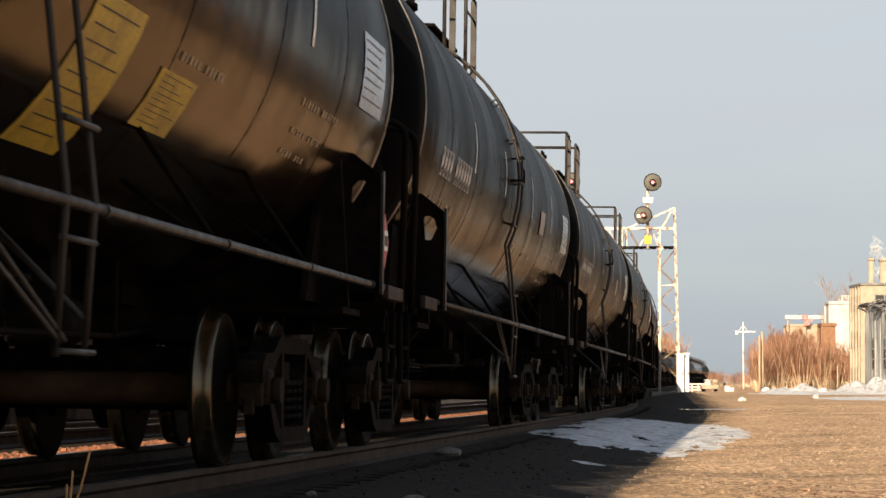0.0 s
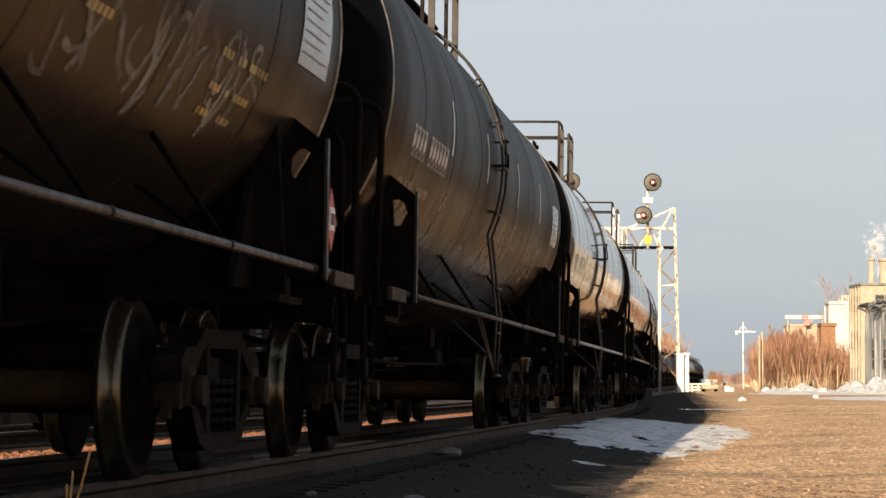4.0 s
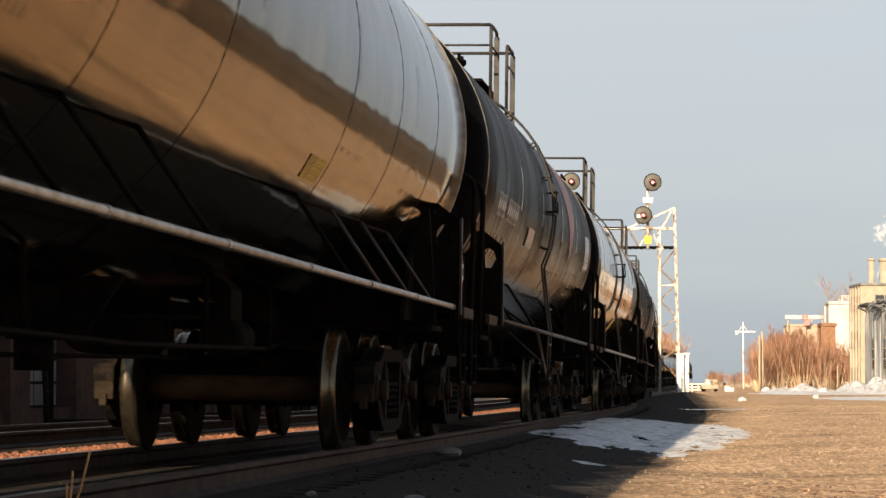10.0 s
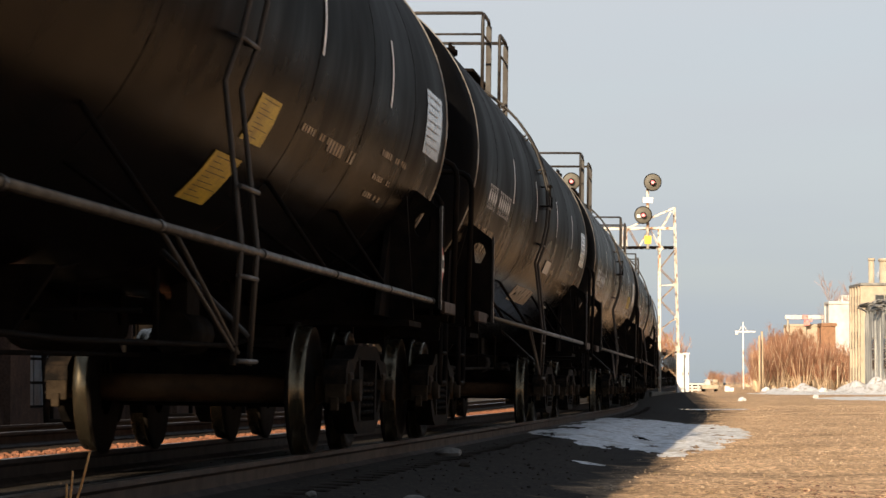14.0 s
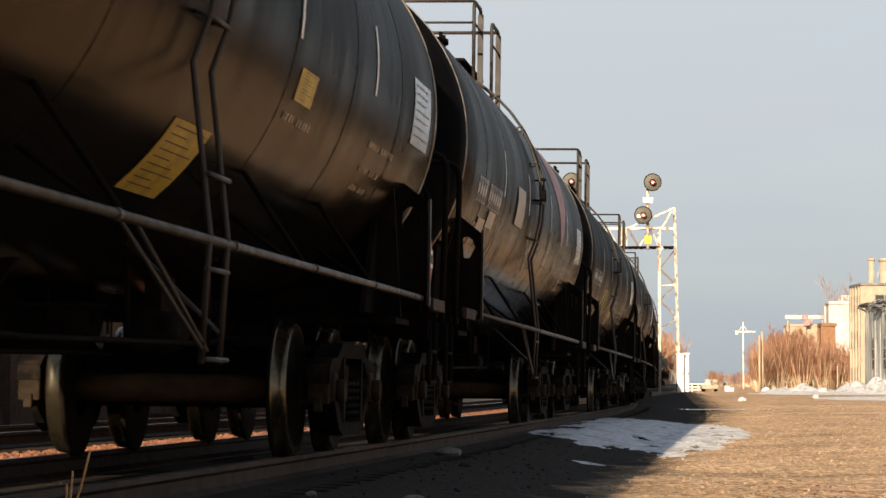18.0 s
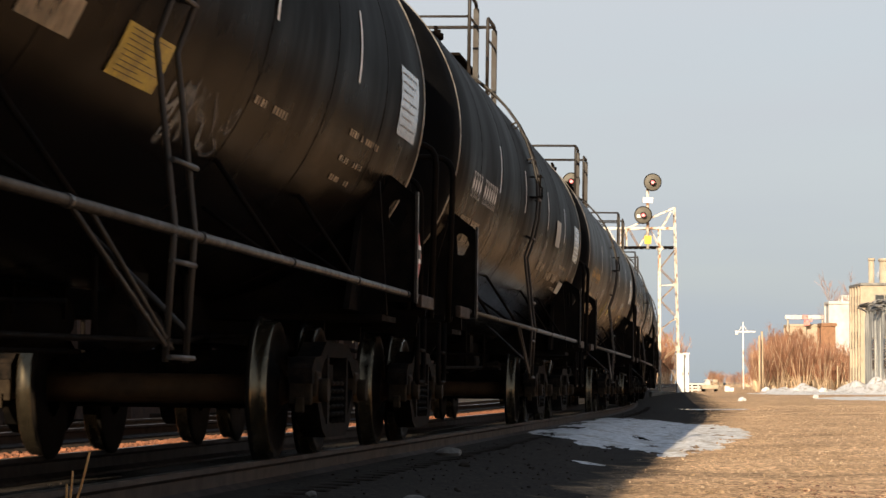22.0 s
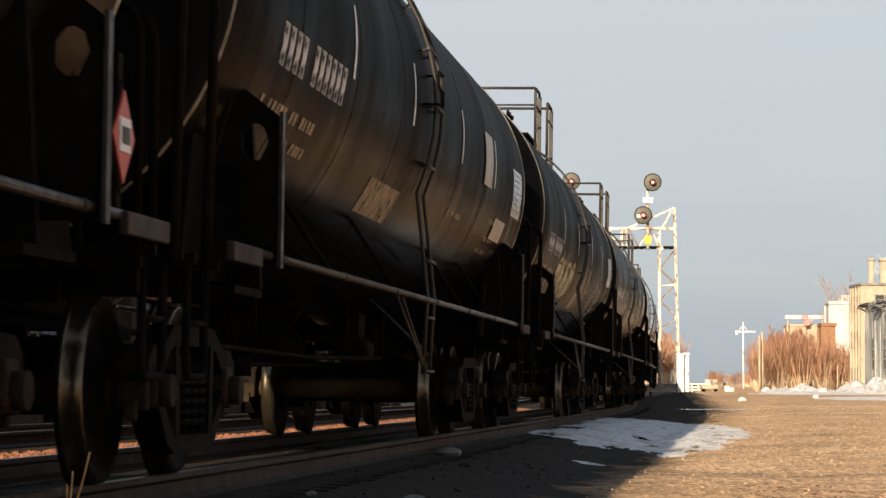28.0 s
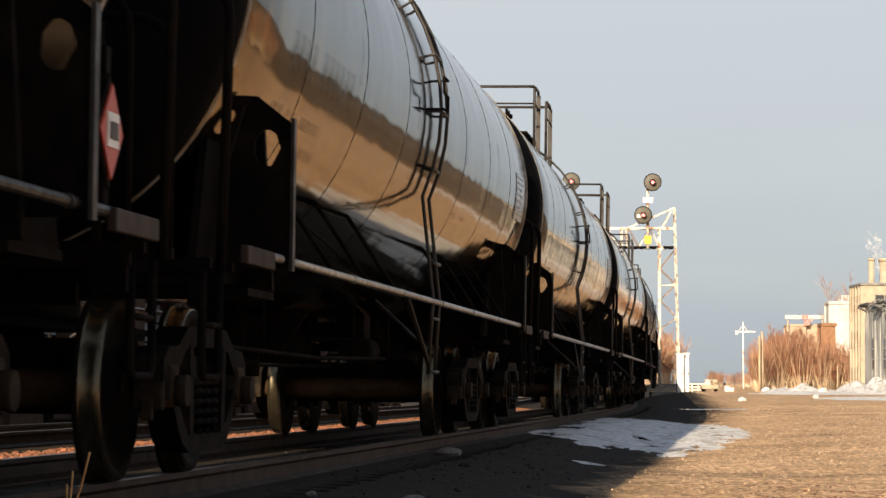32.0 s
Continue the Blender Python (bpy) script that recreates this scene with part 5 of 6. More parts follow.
def build_placard_centre(q):
    def go(bm):
        prism(bm, [(7.73, 1.37), (7.91, 1.37), (7.91, 1.50), (7.73, 1.50)], q * 1.533 - .004, q * 1.533 + .004)
    return go


def build_placard_print(q):
    def go(bm):
        prism(bm, [(7.76, 1.40), (7.88, 1.40), (7.88, 1.465), (7.76, 1.465)], q * 1.540 - .002, q * 1.540 + .002)
    return go


def tank_car(kind, rail_material, laddered=True):
    """One car at the origin, its length along Y, standing on rails at z = 0."""
    car = new("tank_car")
    P = PAINT[kind]
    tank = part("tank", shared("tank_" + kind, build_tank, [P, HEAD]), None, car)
    for k, y in enumerate((-6.3, -4.15, -2.0, 1.9, 4.05, 6.2)):
        ob = part("weld_seam", shared("weld_seam", build_ring(R - .004, .010, .006), STEEL_DARK), None, tank)
        ob.location = (0, y, CZ)
    for e in (-1, 1):
        ob = part("end_rim", shared("end_rim", build_ring(R - .004, .015, .013), EDGE), None, tank)
        ob.location = (0, e * (SHOULDER - .04), CZ)
    part("manway", shared("manway", build_manway, STEEL_DARK), None, car, "black bolted manway cover")
    deck = part("platform", shared("platform", build_platform, STEEL_DARK), None, car)
    part("railing", shared("railing_front_" + rail_material.name, build_railing_front, [LADDER, rail_material]), None, deck).location.y = -.15
    part("railing", shared("railing_rear_" + rail_material.name, build_railing_rear, [LADDER, rail_material]), None, deck).location.y = -.15
    part("top_pipe", shared("top_pipe", build_top_pipe, STEEL_DARK), None, car)
    for e in (-1, 1):
        if laddered:
            ladder = part("ladder", shared("ladder%d" % e, build_ladder(e), LADDER), None, car)
            part("step_cage", shared("cage%d" % e, build_step_cage(e), STEEL_DARK), None, ladder)
        part("side_rail", shared("side_rail%d%s" % (e, kind == "gloss"), build_side_rail(e), PIPE_BRIGHT if kind == "gloss" else PIPE_GREY), None, car, "bright galvanised side pipe" if kind == "gloss" else "worn grey side pipe")
        for k, (a, b, r) in enumerate(strut_lines(e, kind, laddered)):
            part("strut", shared("strut_%s%s%d_%d" % (kind == "gloss", laddered, e, k), build_strut(a, b, r), STEEL_DARK if k < 2 * (len(strut_lines(e, kind, laddered)) // 2) - 2 else LADDER), None, car)
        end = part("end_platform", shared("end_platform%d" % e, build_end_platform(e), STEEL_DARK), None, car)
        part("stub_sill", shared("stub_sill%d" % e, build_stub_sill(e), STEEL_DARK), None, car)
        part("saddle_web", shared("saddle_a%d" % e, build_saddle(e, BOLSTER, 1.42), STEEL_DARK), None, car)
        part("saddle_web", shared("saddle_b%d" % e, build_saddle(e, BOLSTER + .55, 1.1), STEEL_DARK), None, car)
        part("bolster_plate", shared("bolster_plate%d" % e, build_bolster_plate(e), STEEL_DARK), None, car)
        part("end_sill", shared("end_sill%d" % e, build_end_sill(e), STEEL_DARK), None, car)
        part("coupler", shared("coupler%d" % e, build_coupler(e), CAST), None, car, "rusty cast coupler")
        part("air_hose", shared("hose%d" % e, build_hose(e), RUBBER), None, car, "black rubber air hose")
        part("crossover_rail", shared("cross%d" % e, build_cross_hoop(e * 9.08, 2.15), STEEL_DARK), None, end)
        for q in (-1, 1):
            part("corner_handrail", shared("loop%d%d" % (e, q), build_corner_loop(q, e * 8.88, 2.32), WHEEL), None, end)
            part("bracket_post", shared("bracket_post%d%d" % (e, q), build_bracket_post(q, e), PIPE_GREY), None, end)
            part("corner_bracket", shared("plate%d%d" % (e, q), build_corner_plate(q, e), STEEL_DARK), None, end)
            part("side_web", shared("side_web%d%d" % (e, q), build_side_web(e, q), STEEL_DARK), None, car)
            part("corner_block", shared("block%d%d" % (e, q), build_corner_block(e, q), RAIL_SIDE), None, end)
            part("sill_step", shared("step%d%d" % (e, q), build_sill_step(q * 1.44, e * 8.78), STEEL_DARK), None, end)
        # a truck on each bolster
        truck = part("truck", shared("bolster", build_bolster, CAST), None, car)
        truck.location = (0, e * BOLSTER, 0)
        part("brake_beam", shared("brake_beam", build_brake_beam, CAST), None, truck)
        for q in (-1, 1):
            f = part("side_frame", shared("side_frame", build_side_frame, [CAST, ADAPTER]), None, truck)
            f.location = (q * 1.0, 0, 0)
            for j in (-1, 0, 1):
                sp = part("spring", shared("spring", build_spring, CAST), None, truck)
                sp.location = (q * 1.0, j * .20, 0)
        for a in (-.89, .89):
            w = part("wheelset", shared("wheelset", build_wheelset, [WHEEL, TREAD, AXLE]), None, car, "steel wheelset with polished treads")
            w.location = (0, e * BOLSTER + a, WHEEL_R)
    for q in (-1, 1):
        holder = part("placard_holder", shared("holder%d" % q, build_holder(q), STEEL_DARK), None, car)
        plate_ob = part("placard", shared("placard%d" % q, build_placard(q, .18), RED), None, holder, "red and white diamond placard")
        part("placard_centre", shared("placard_c%d" % q, build_placard_centre(q), WHITE), None, plate_ob)
        part("placard_print", shared("placard_p%d" % q, build_placard_print(q), PRINT), None, plate_ob)
    part("bottom_outlet", shared("outlet", build_outlet, STEEL_DARK), None, car)
    part("air_reservoir", shared("reservoir", build_reservoir, STEEL_DARK), None, car)
    part("brake_cylinder", shared("brake_cylinder", build_brake_cylinder, STEEL_DARK), None, car)
    for x, y, sx, sy in ((-.45, 3.4, .44, .05), (-.45, 4.6, .44, .05), (.4, 3.6, .1, .4)):
        part("hanger", shared("hanger%g%g" % (x, y), build_hanger(x, y, sx, sy), STEEL_DARK), None, car)
    part("train_line", shared("train_line", build_train_line, STEEL_DARK), None, car)
    part("brake_wheel", shared("brake_wheel", build_brake_wheel, STEEL_DARK), None, car)
    return car


# ---- markings on the tanks ----
def tank_patch(bm, y0, y1, a0, a1, lift=.006, skew=0.0):
    """A curved sheet on the tank between two places along it and two angles; skew slants its ends."""
    n = max(1, int(abs(a1 - a0) / 4))
    rows = []
    for k in range(n + 1):
        t = k / n
        a = a0 + (a1 - a0) * t
        rows.append([bm.verts.new(on_tank(y0 + skew * t, a, lift)), bm.verts.new(on_tank(y1 + skew * t, a, lift))])
    for A, B in zip(rows, rows[1:]):
        bm.faces.new((A[0], A[1], B[1], B[0])).smooth = True


def marking(car, name, mat, patches, label="", lift=.006):
    bm = bmesh.new()
    for p in patches:
        tank_patch(bm, *p[:4], lift=lift, skew=p[4] if len(p) > 4 else 0)
    me = bpy.data.meshes.new(name)
    bm.to_mesh(me)
    bm.free()
    me.materials.append(mat)
    ob = new(name, me)
    ob.parent = car
    return tagged(ob, label)


def stroke(bm, pts, width, lift=.005):
    """A sprayed line on the tank: (y, angle) points, in metres and degrees."""
    rows = []
    n = len(pts)
    for i, (y, a) in enumerate(pts):
        y2, a2 = pts[min(i + 1, n - 1)]
        y1, a1 = pts[max(i - 1, 0)]
        dy, da = y2 - y1, (a2 - a1) * R * math.pi / 180
        l = math.hypot(dy, da) or 1
        ny, na = -da / l * width / 2, dy / l * width / 2 / (R * math.pi / 180)
        rows.append((bm.verts.new(on_tank(y + ny, a + na, lift)), bm.verts.new(on_tank(y - ny, a - na, lift))))
    for A, B in zip(rows, rows[1:]):
        bm.faces.new((A[0], A[1], B[1], B[0])).smooth = True


def graffiti(car, mats, y0, y1, a0, a1, count, width, seed, label):
    """A tangle of sprayed loops and slashes inside a stretch of the tank, one mesh a colour."""
    rnd = random.Random(seed)
    for mi, mat in enumerate(mats):
        bm = bmesh.new()
        for k in range(count):
            cy = y0 + (y1 - y0) * (k + .5 + rnd.uniform(-.3, .3)) / count
            ca = rnd.uniform(a0 * .7 + a1 * .3, a0 * .3 + a1 * .7)
            ry, ra = min(.32, (y1 - y0) * .4) * rnd.uniform(.3, .8), (a1 - a0) * rnd.uniform(.18, .48)
            turn, ph = rnd.uniform(.7, 1.9) * math.pi, rnd.uniform(0, 6.28)
            f2, p2 = rnd.choice((1, 2, 3)), rnd.uniform(0, 6.28)
            pts = []
            for i in range(19):
                t = i / 18
                pts.append((cy + ry * math.cos(ph + turn * t) + .15 * ry * math.sin(p2 + 9 * t),
                            ca + ra * math.sin(f2 * (ph + turn * t) / 1.5) + .12 * ra * math.cos(p2 + 7 * t)))
            stroke(bm, pts, width * rnd.uniform(.6, 1.3))
        me = bpy.data.meshes.new("graffiti")
        bm.to_mesh(me)
        bm.free()
        me.materials.append(mat)
        ob = new("graffiti", me)
        ob.parent = car
        tagged(ob, label, kind="stuff")


def bubble_letters(car, y0, y1, a0, a1, seed):
    """Four tall rounded sprayed letters: cream fill, teal feet, dark slits and gold outlines."""
    rnd = random.Random(seed)
    layers = {"fill": bmesh.new(), "shade": bmesh.new(), "slit": bmesh.new(), "outline": bmesh.new()}
    w = (y1 - y0) / 4
    for k in range(4):
        c, top = y0 + w * (k + .5), a1 - rnd.uniform(0, 1.5)
        low = a0 + 2 * k / 3
        span = top - low
        stroke(layers["fill"], [(c + .05 * math.sin(t * 5 + k), low + span * (.25 + .66 * t)) for t in np.linspace(0, 1, 9)], w * .78, .005)
        stroke(layers["shade"], [(c + .03 * math.sin(t * 7 + k), low + span * (.02 + .30 * t)) for t in np.linspace(0, 1, 7)], w * .9, .0065)
        for q in (-.12, .14):
            stroke(layers["slit"], [(c + q * w * 1.6 + .06 * math.sin(t * 4 + k), low + span * (.34 + q * .4 + .32 * t)) for t in np.linspace(0, 1, 9)], .035, .008)
        ring = []
        for i in range(25):
            t = 2 * math.pi * i / 24
            ring.append((c + w * .47 * math.copysign(abs(math.cos(t)) ** .6, math.cos(t)), low + span * (.5 + .5 * math.copysign(abs(math.sin(t)) ** .8, math.sin(t)))))
        stroke(layers["outline"], ring, .07, .0095)
        if k < 2:
            stroke(layers["outline"], [(c + .12 + .1 * t, top + 4.5 * t) for t in np.linspace(-.3, 1, 4)], .06, .0095)
    for key, mat, label in (("fill", SPRAY_CREAM, "cream fill of big graffiti letters"), ("shade", SPRAY_GREEN, "teal shading of graffiti letters"),
                            ("slit", SPRAY_SHADOW, "dark slits of graffiti letters"), ("outline", SPRAY_GOLD, "gold outline of graffiti letters")):
        tagged(part("graffiti", layers[key], mat, car, label), kind="stuff")


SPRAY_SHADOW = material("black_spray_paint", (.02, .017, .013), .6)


def letter_bars(y0, y1, a0, a1, count, seed):
    """Bars that stand for a line of marks."""
    rnd = random.Random(seed)
    out, w = [], (y1 - y0) / count
    for k in range(count):
        if k == count // 2 and count > 5:
            continue
        if rnd.random() > .12:
            out.append((y0 + w * k, y0 + w * (k + rnd.uniform(.5, .8)), a0, a1))
    return out


MARK_FAINT = material("ghosted_lettering", (.05, .047, .043), .4, 0, (.03, .028, .026), 7, 0, 60)
PRINT = material("dark_print", (.04, .035, .03), .6)
PRINT_GREY = material("grey_print", (.30, .30, .30), .6)
TEXT_PANEL = material("dark_text_panel", (.10, .10, .10), .5, 0, (.07, .07, .07), 5)
LADDER = material("dark_ladder_steel", (.015, .0125, .0105), .55, 0, (.034, .026, .021), 8, .2, 60, .7)
RUBBER = material("black_rubber", (.02, .02, .02), .7)
MARK = material("faded_white_lettering", (.72, .70, .66), .6, 0, (.45, .43, .40), 7, 0, 60, mix=(.35, .7))
BUFF = material("buff_lettering", (.42, .31, .19), .6, 0, (.26, .19, .12), 7, 0, 60, mix=(.35, .7))
PANEL = material("grey_white_panel", (.30, .31, .32), .22, 0, (.20, .20, .20), 5, 0, 60)
SPRAY = material("pale_spray_paint", (.42, .41, .38), .65, 0, (.16, .15, .14), 3, 0, 60, mix=(.35, .6))
SPRAY_GOLD = material("gold_spray_paint", (.62, .44, .14), .6, 0, (.25, .20, .10), 3, 0, 60, mix=(.35, .65))
SPRAY_YELLOW = material("yellow_spray_paint", (.55, .45, .08), .6, 0, (.30, .24, .06), 3, 0, 60, mix=(.35, .65))
SPRAY_GREEN = material("teal_spray_paint", (.035, .115, .105), .6, 0, (.02, .055, .05), 3, 0, 60, mix=(.35, .65))
SPRAY_RED = material("dark_red_spray_paint", (.28, .07, .06), .6, 0, (.12, .04, .035), 3, 0, 60, mix=(.35, .65))
SPRAY_DIM = material("faded_pink_spray_paint", (.30, .15, .14), .65, 0, (.14, .08, .075), 3, 0, 60, mix=(.35, .6))
SPRAY_CREAM = material("cream_spray_paint", (.78, .68, .44), .6, 0, (.55, .46, .27), 2.2, 0, 60, mix=(.35, .65))


def worn(m, least, most, scale=5.0):
    """Lets the surface under a thin or weathered coat of paint show through in patches."""
    nt = m.node_tree
    N, L = nt.nodes, nt.links
    tc, n, r = N.new("ShaderNodeTexCoord"), N.new("ShaderNodeTexNoise"), N.new("ShaderNodeMapRange")
    n.inputs["Scale"].default_value, n.inputs["Detail"].default_value = scale, 7
    r.inputs["From Min"].default_value, r.inputs["From Max"].default_value = .36, .66
    r.inputs["To Min"].default_value, r.inputs["To Max"].default_value = least, most
    L.new(tc.outputs["Object"], n.inputs["Vector"])
    L.new(n.outputs["Fac"], r.inputs["Value"])
    L.new(r.outputs["Result"], N["Principled BSDF"].inputs["Alpha"])
    return m


for coat, least, most in ((SPRAY, .12, .66), (SPRAY_DIM, .05, .45), (SPRAY_RED, .1, .6), (SPRAY_YELLOW, .3, .9), (SPRAY_GOLD, .6, 1), (SPRAY_GREEN, .5, 1), (SPRAY_CREAM, .65, 1)):
    worn(coat, least, most, 2.6)
GLYPH = {}
for coat_name, tone, tone2 in (("white", (.78, .76, .72), (.55, .53, .50)), ("gold", (.62, .34, .07), (.40, .21, .05)), ("ghost", (.06, .056, .05), (.035, .032, .03))):
    GLYPH[coat_name] = worn(material("patchy_%s_lettering" % coat_name, tone, .6, 0, tone2, 7, 0, 60), .0 if coat_name == "ghost" else .12, .35 if coat_name == "ghost" else .95, 16)
worn(MARK_FAINT, .04, .35, 7)
worn(MARK, .55, 1, 9)
worn(BUFF, .45, .95, 9)
PINK = material("faded_pink_red_paint", (.44, .27, .27), .6, 0, (.30, .17, .17), 3, 0, 60)
FILM = material("aged_cream_film", (.44, .40, .34), .45, 0, (.32, .28, .23), 5, 0, 60)
POST_WHITE = material("white_railing_paint", (.78, .76, .72), .5, 0, (.60, .55, .48), 6, 0, 60)

SPEED, SLOWING, SPACING, FIRST = 14.634, 0.01887, 18.807, 10.20
SHIFTS = {0: .36, 1: -.1, 2: -.2, 5: -.1, 6: .35, 7: .15, 8: .1, 9: -.2, 10: -.1, 11: -.15, 15: -.1, 16: .1, 17: -.15, 20: -.25, 21: .2, 22: -.15, 23: .35, 24: -.15, 25: .05}
LAST_CAR = 31


def run(n, t):
    """How far along the line the middle of car n stands at t seconds."""
    return FIRST + SPACING * n + SHIFTS.get(n, 0) - SPEED * t + SLOWING * t * t / 2


GLOSSY, SATIN = (5, 6, 8, 10, 25, 26, 27), (0, 7)
GREY = (2, 3, 4, 19, 21)
MATT = (11, 12, 16, 17, 18, 22, 23, 29, 30, 31)
CARS = []
PROTO = {}
for n in range(-1, LAST_CAR + 1):
    kind = "gloss" if n in GLOSSY else "satin" if n in SATIN else "grey" if n in GREY else "matt" if n in MATT else "dull"
    white_posts = n in (6, 8)
    key = kind, white_posts
    if key not in PROTO:
        PROTO[key] = car = tank_car(kind, POST_WHITE if white_posts else LADDER, not white_posts)
    else:
        car = copy_thing(PROTO[key], Matrix())
    CARS.append((n, car))

CAR = dict(CARS)


def mark_car(n, items):
    """Adds a car's own markings: kind, from and to along the tank, lowest and highest angle."""
    car = CAR[n]
    for k, (kind, y0, y1, a0, a1) in enumerate(items):
        if kind == "Y":
            placard_sheet(car, y0, y1, a0, a1)
        elif kind == "P":
            panel(car, PANEL, y0, y1, a0, a1)
        elif kind == "T":
            panel(car, TEXT_PANEL, y0, y1, a0, a1)
        elif kind == "W":
            marking(car, "white_film", FILM, [(y0, y1, a0, a1)], "white film patch", lift=.012)
        elif kind == "G":
            marking(car, "buff_patch", BUFF, [(y0, y1, a0, a1)], "buff paint patch")
        elif kind == "B":
            tagged(marking(car, "lettering", BUFF, letter_bars(y0, y1, a0, a1, 10, n), "small buff lettering bars"), kind="stuff")
        elif kind == "O":
            tagged(marking(car, "lettering", SPRAY_GOLD, letter_bars(y0, y1, a0, a1, 12, n), "dull orange lettering bars"), kind="stuff")
        elif kind == "K":
            wedge(car, y0, y1, a0, a1)
        elif kind == "H":
            bubble_letters(car, y0, y1, a0, a1, n)
        else:
            mats, w, lab = {"S": ([SPRAY], .040, "pale sprayed graffiti"), "V": ([SPRAY_YELLOW], .05, "yellow graffiti scrawl"), "R": ([SPRAY_RED, SPRAY_DIM], .04, "dark red graffiti letters")}[kind]
            graffiti(car, mats, y0, y1, a0, a1, max(4, int((y1 - y0) * (8 if kind == "V" else 6))), w, n * 10 + k, lab)


def panel(car, mat, y0, y1, a0, a1):
    """A data panel with rows of small print as bars."""
    ob = marking(car, "data_panel", mat, [(y0, y1, a0, a1)], "grey data panel")
    bars = []
    for i in range(7):
        a = a1 - (a1 - a0) * (i + .8) / 8
        bars.append((y0 + .08, y1 - .08 - .12 * (i % 3), a, a + abs(a1 - a0) * .018))
    tagged(marking(ob, "small_print", PRINT_GREY if mat is PANEL else PANEL, bars, "bars of small print", lift=.010), kind="stuff")


def placard_sheet(car, y0, y1, a0, a1):
    ob = marking(car, "warning_sheet", YELLOW, [(y0, y1, a0, a1)], "yellow warning sheet")
    bars = []
    for i in range(9):
        a = a1 - (a1 - a0) * (i + .9) / 10
        bars.append((y0 + .08, y1 - .08 - .16 * ((i * 2) % 3), a, a + min(.3, abs(a1 - a0) * .015)))
    tagged(marking(ob, "small_print", PRINT, bars, "bars of dark print", lift=.010), kind="stuff")


def wedge(car, y0, y1, a0, a1):
    """A tall painted wedge, wide above and pointed below."""
    bm = bmesh.new()
    rows = []
    for i in range(13):
        t = i / 12
        a, w, c = a0 + (a1 - a0) * t, (y1 - y0) * .5 * t + .02, (y0 + y1) / 2
        rows.append((bm.verts.new(on_tank(c - w * .9, a, .006)), bm.verts.new(on_tank(c + w * 1.0, a, .006))))
    for A, B in zip(rows, rows[1:]):
        bm.faces.new((A[0], A[1], B[1], B[0])).smooth = True
    part("painted_wedge", bm, PINK, car, "faded pink painted wedge")


def character_bar(bm):
    tank_patch(bm, 0, .135, -15.5, -7, .006, -.03)


def lettered(car, n, glossy):
    """Ten upright bars for the car's marks, and two short lines of small print under them."""
    mat = GLYPH["ghost" if glossy else "gold" if n in (3, 19) else "white"]
    me = shared("character_bar_" + mat.name, character_bar, mat)
    for k in range(11):
        if k != 4:
            part("character_bar", me, None, car).location.y = -6.83 + .208 * k
    for y0, y1, a0, a1, count in ((-6.95, -5.2, -24.8, -22.2, 15), (-6.2, -5.15, -30.6, -28.2, 9), (5.05, 6.35, -20.0, -18.4, 13), (5.05, 6.05, -26.4, -25.0, 10), (5.05, 5.85, -31.4, -30.0, 8), (2.0, 3.0, -24.6, -23.0, 11)):
        tagged(marking(car, "lettering", MARK_FAINT if glossy else SPRAY_GOLD if n in (3, 19) else BUFF, letter_bars(y0, y1, a0, a1, count, n), "small buff lettering bars"), kind="stuff")


# markings come after all the cars are copied
for n, car in CARS:
    rnd = random.Random(n)
    label = {"gloss": "glossy black railway tank car rolling on the near track", "satin": "satin black railway tank car rolling on the near track",
             "grey": "faded grey-black railway tank car rolling on the near track",
             "dull": "weathered dull black railway tank car rolling on the near track", "matt": "sooty matt black railway tank car rolling on the near track"}["gloss" if n in GLOSSY else "satin" if n in SATIN else "grey" if n in GREY else "matt" if n in MATT else "dull"]
    tagged(car, label, "tank car", "tank cars of the train")
    glossy = n in GLOSSY
    # lettering, tape dashes and end panel that all the cars carry
    lettered(car, n, glossy)
    for y in (-4.4, -1.4, 1.95, 4.9):
        marking(car, "tape_dash", WHITE if not glossy else MARK_FAINT, [(y, y + .065, -8, 9)])
    if n not in (5, 6, 8, 10):
        panel(car, PANEL, 6.9, 7.85, -13, 5)


mark_car(0, [("Y", .35, 1.18, -48, -21), ("Y", 1.77, 2.53, -38, -27)])
mark_car(1, [("W", 3.2, 3.8, -12, -2), ("G", .3, 1.2, -37, -22)])
mark_car(2, [("G", .3, 1.3, -35, -22), ("W", 3.3, 3.8, -14, -4)])
mark_car(3, [("S", -5.5, -.6, -42, -18), ("S", -4.6, -1.2, -36, -17), ("S", 2.3, 6.05, -36, -14), ("G", .68, 1.4, -28, -22)])
mark_car(4, [("S", -4.2, 3.4, -40, -18), ("S", 3.6, 6.2, -34, -14)])
mark_car(7, [("Y", .02, .82, -45, -19), ("S", .6, 4.2, -44, -16), ("B", 3.45, 4.55, -24, -20)])
mark_car(8, [("Y", 1.2, 1.8, -34, -28)])
mark_car(9, [("K", 2.2, 5.3, -16, 44), ("W", -3.1, -2.3, -20, -12), ("G", 1.0, 2.0, -34, -24)])
mark_car(10, [("K", 5.4, 7.6, 5, 44), ("Y", 2.83, 3.48, -17, -12), ("Y", 1.1, 1.68, -47, -28), ("T", 6.2, 7.5, -16, 2)])
mark_car(11, [("Y", .3, 1.0, -48, -36), ("Y", .6, 1.2, -32, -22), ("B", 3.0, 4.2, -26, -23)])
mark_car(12, [("W", 1.4, 2.2, -26, -20), ("G", -.5, 2.0, -44, -36)])
mark_car(13, [("Y", 5.0, 6.1, -17, -8), ("B", 5.5, 6.8, -28, -22)])
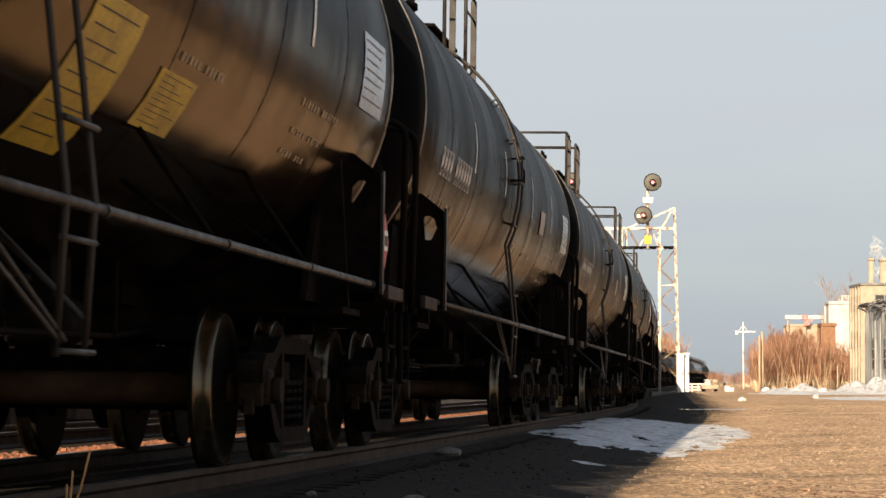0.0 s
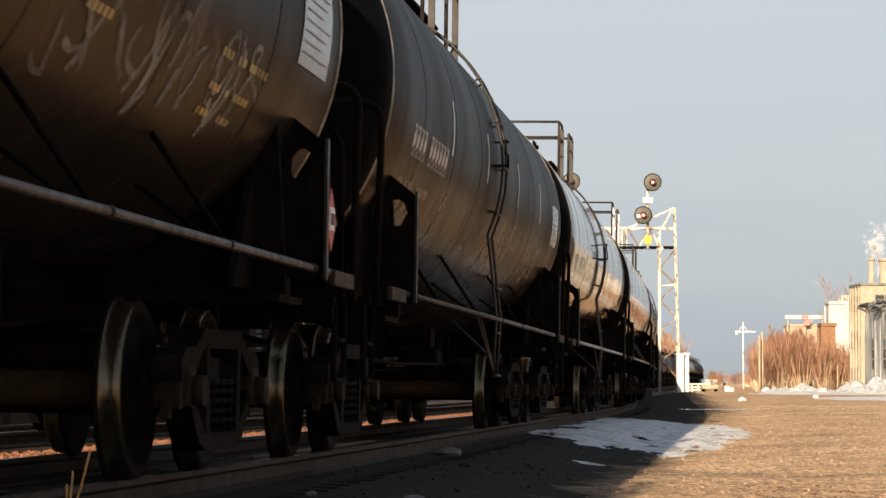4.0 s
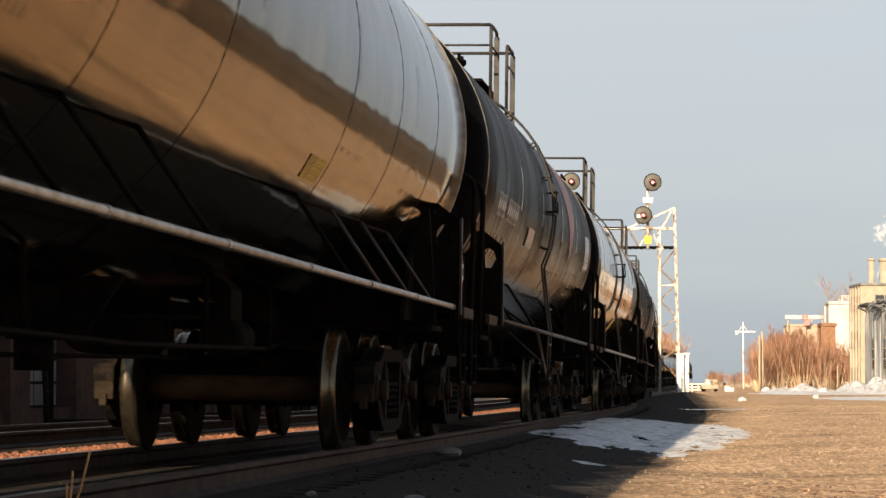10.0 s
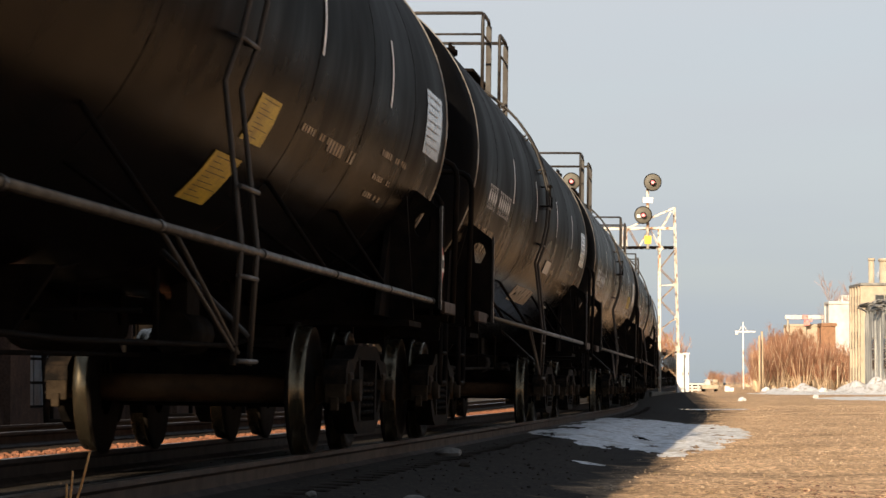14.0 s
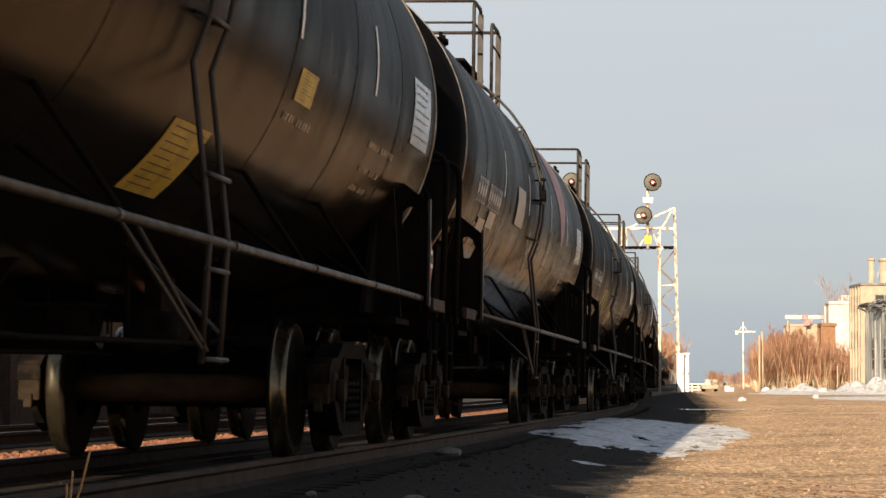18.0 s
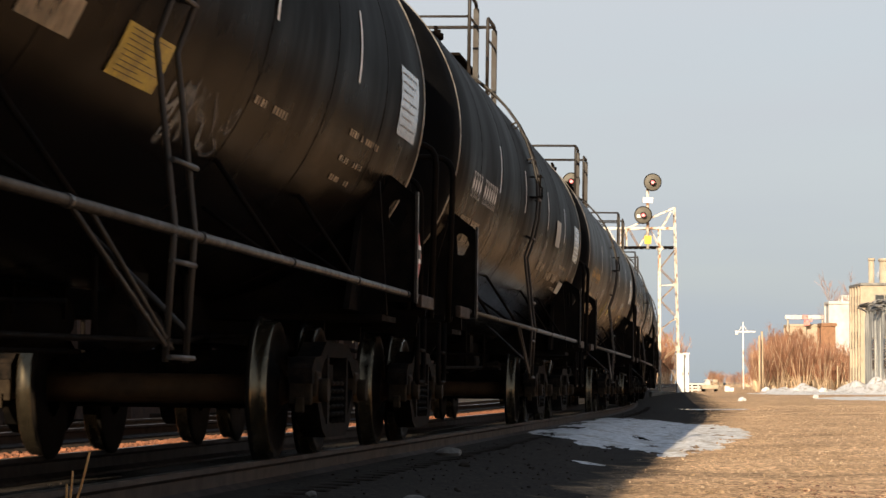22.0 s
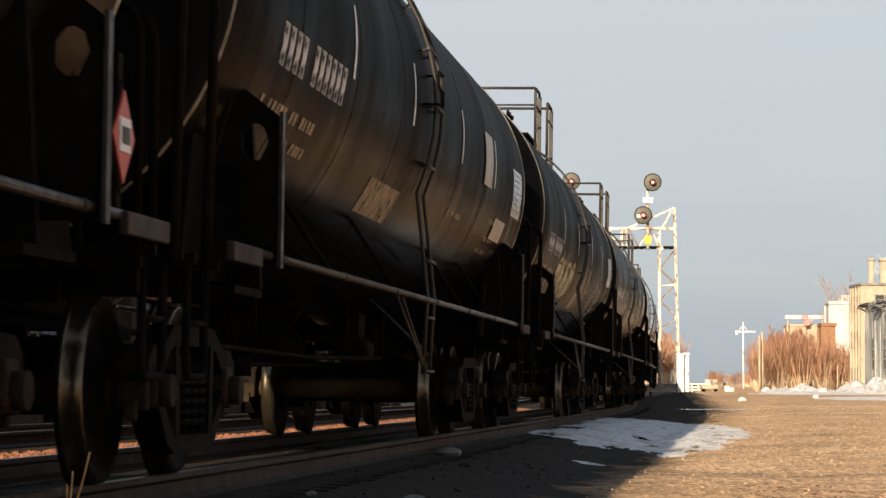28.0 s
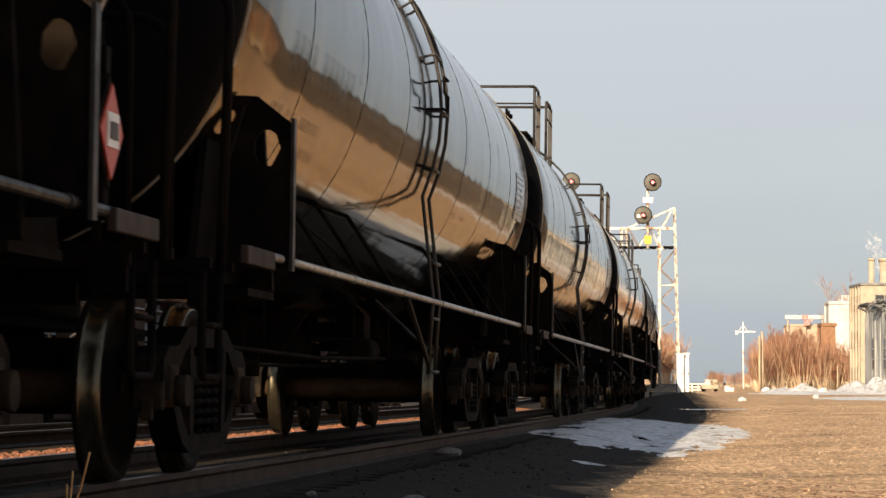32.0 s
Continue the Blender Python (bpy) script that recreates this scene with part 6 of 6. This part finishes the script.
mark_car(14, [("Y", 2.2, 2.75, -20, -13), ("Y", -.1, .75, -50, -33.5)])
mark_car(15, [("W", -6.2, -5.6, -25, -20), ("W", -5.5, -4.9, -22, -16), ("S", -4.8, -2.8, -44, -14), ("W", -2.9, -2.0, -15, 0), ("S", -.8, 1.3, -36, -15), ("K", 2.2, 5.7, -13, 48), ("S", 2.7, 5.8, -32, -12)])
mark_car(16, [("V", -3.6, -1.3, -36, -10), ("G", -1.9, -1.1, -34, -28), ("G", .3, 1.3, -36, -26), ("B", 1.8, 2.8, -30, -26), ("S", 2.8, 5.1, -35, -20)])
mark_car(17, [("Y", -.9, 0, -32, -23), ("S", .4, 1.8, -38, -24), ("G", -2.4, -1.6, -30, -24)])
mark_car(18, [("W", 3.4, 4.1, -12, 0), ("B", 2.0, 2.9, -26, -22), ("B", 3.6, 5.4, -28, -24), ("W", 6.0, 6.7, -32, -26)])
mark_car(19, [("V", -1.3, -.5, -33, -20), ("Y", .55, 1.0, -30, -24), ("G", 2.6, 3.1, -24, -20)])
mark_car(21, [("B", 5.4, 6.1, -28, -23), ("G", -1.5, -.6, -36, -28)])
mark_car(22, [("G", -2.5, -1.0, -36, -26), ("W", 3.9, 4.6, -9, 9), ("W", 5.6, 6.6, -25, -17)])
mark_car(23, [("H", -4.6, -1.35, -44, -14), ("G", .18, .85, -36.5, -26.7), ("B", 1.48, 2.55, -29, -27), ("S", 1.8, 2.1, -26, -9), ("S", 1.6, 2.4, -38, -32), ("S", 2.7, 6.2, -43, 0), ("S", 2.9, 5.6, -38, -6)])
mark_car(24, [("S", -3.6, -1.8, -21, -4), ("R", -4.5, -.9, -41, -20), ("Y", -1.4, -.7, -31, -24), ("S", .5, 1.3, -26, -10), ("S", 1.3, 2.6, -43, -25), ("S", 2.5, 3.0, -19, -7), ("V", 4.3, 5.0, -34, -13), ("Y", .35, 1.0, -48, -36)])
mark_car(26, [("S", -2.0, .4, -30, -14)])
mark_car(29, [("S", -4.0, 2.0, -36, -12)])
def motions():
    # steam rises in gusts from behind the shed's roof and drifts off with the wind
    for k, puff in enumerate(PUFFS):
        start = (-4.5, -3.6, -2.7, -1.8, -.9, 0.0, .8, 1.6, 2.4, 3.2, 27.0, 28.2, 29.4, 30.4)[k]
        rows = []
        for j in range(65):
            t = j * .5
            u = max(0.0, (t - start) / 8)
            rows.append((t, pose(41.9 - 1.1 * math.sin(min(u, 1) * 2.2) + 7.0 * max(0, u - .55) ** 2, 262.5, 10.5 + 4.5 * u, 0, 0, 40 * u + 37 * k)))
        walk(puff, rows)
    times = [k * .5 for k in range(65)]
    for n, car in CARS:
        walk(car, [(t, car_pose(run(n, t))) for t in times])
        # wheels turn while the car is near
        sets = [o for o in car.children if o.name.startswith("wheelset")]
        near = [k / FPS for k in range(0, 32 * FPS + 1) if 10 < run(n, k / FPS) < 75]
        for w in sets:
            y = w.location.y
            rows = [(t, math.degrees((run(n, 0) - run(n, t)) / WHEEL_R)) for t in near]
            if not rows:
                continue
            if rows[0][0] > 0:
                rows.insert(0, (0.0, rows[0][1]))
            if rows[-1][0] < 32:
                rows.append((32.0, rows[-1][1]))
            walk(w, [(t, pose(0, y, WHEEL_R, a % 360)) for t, a in rows])


motions()
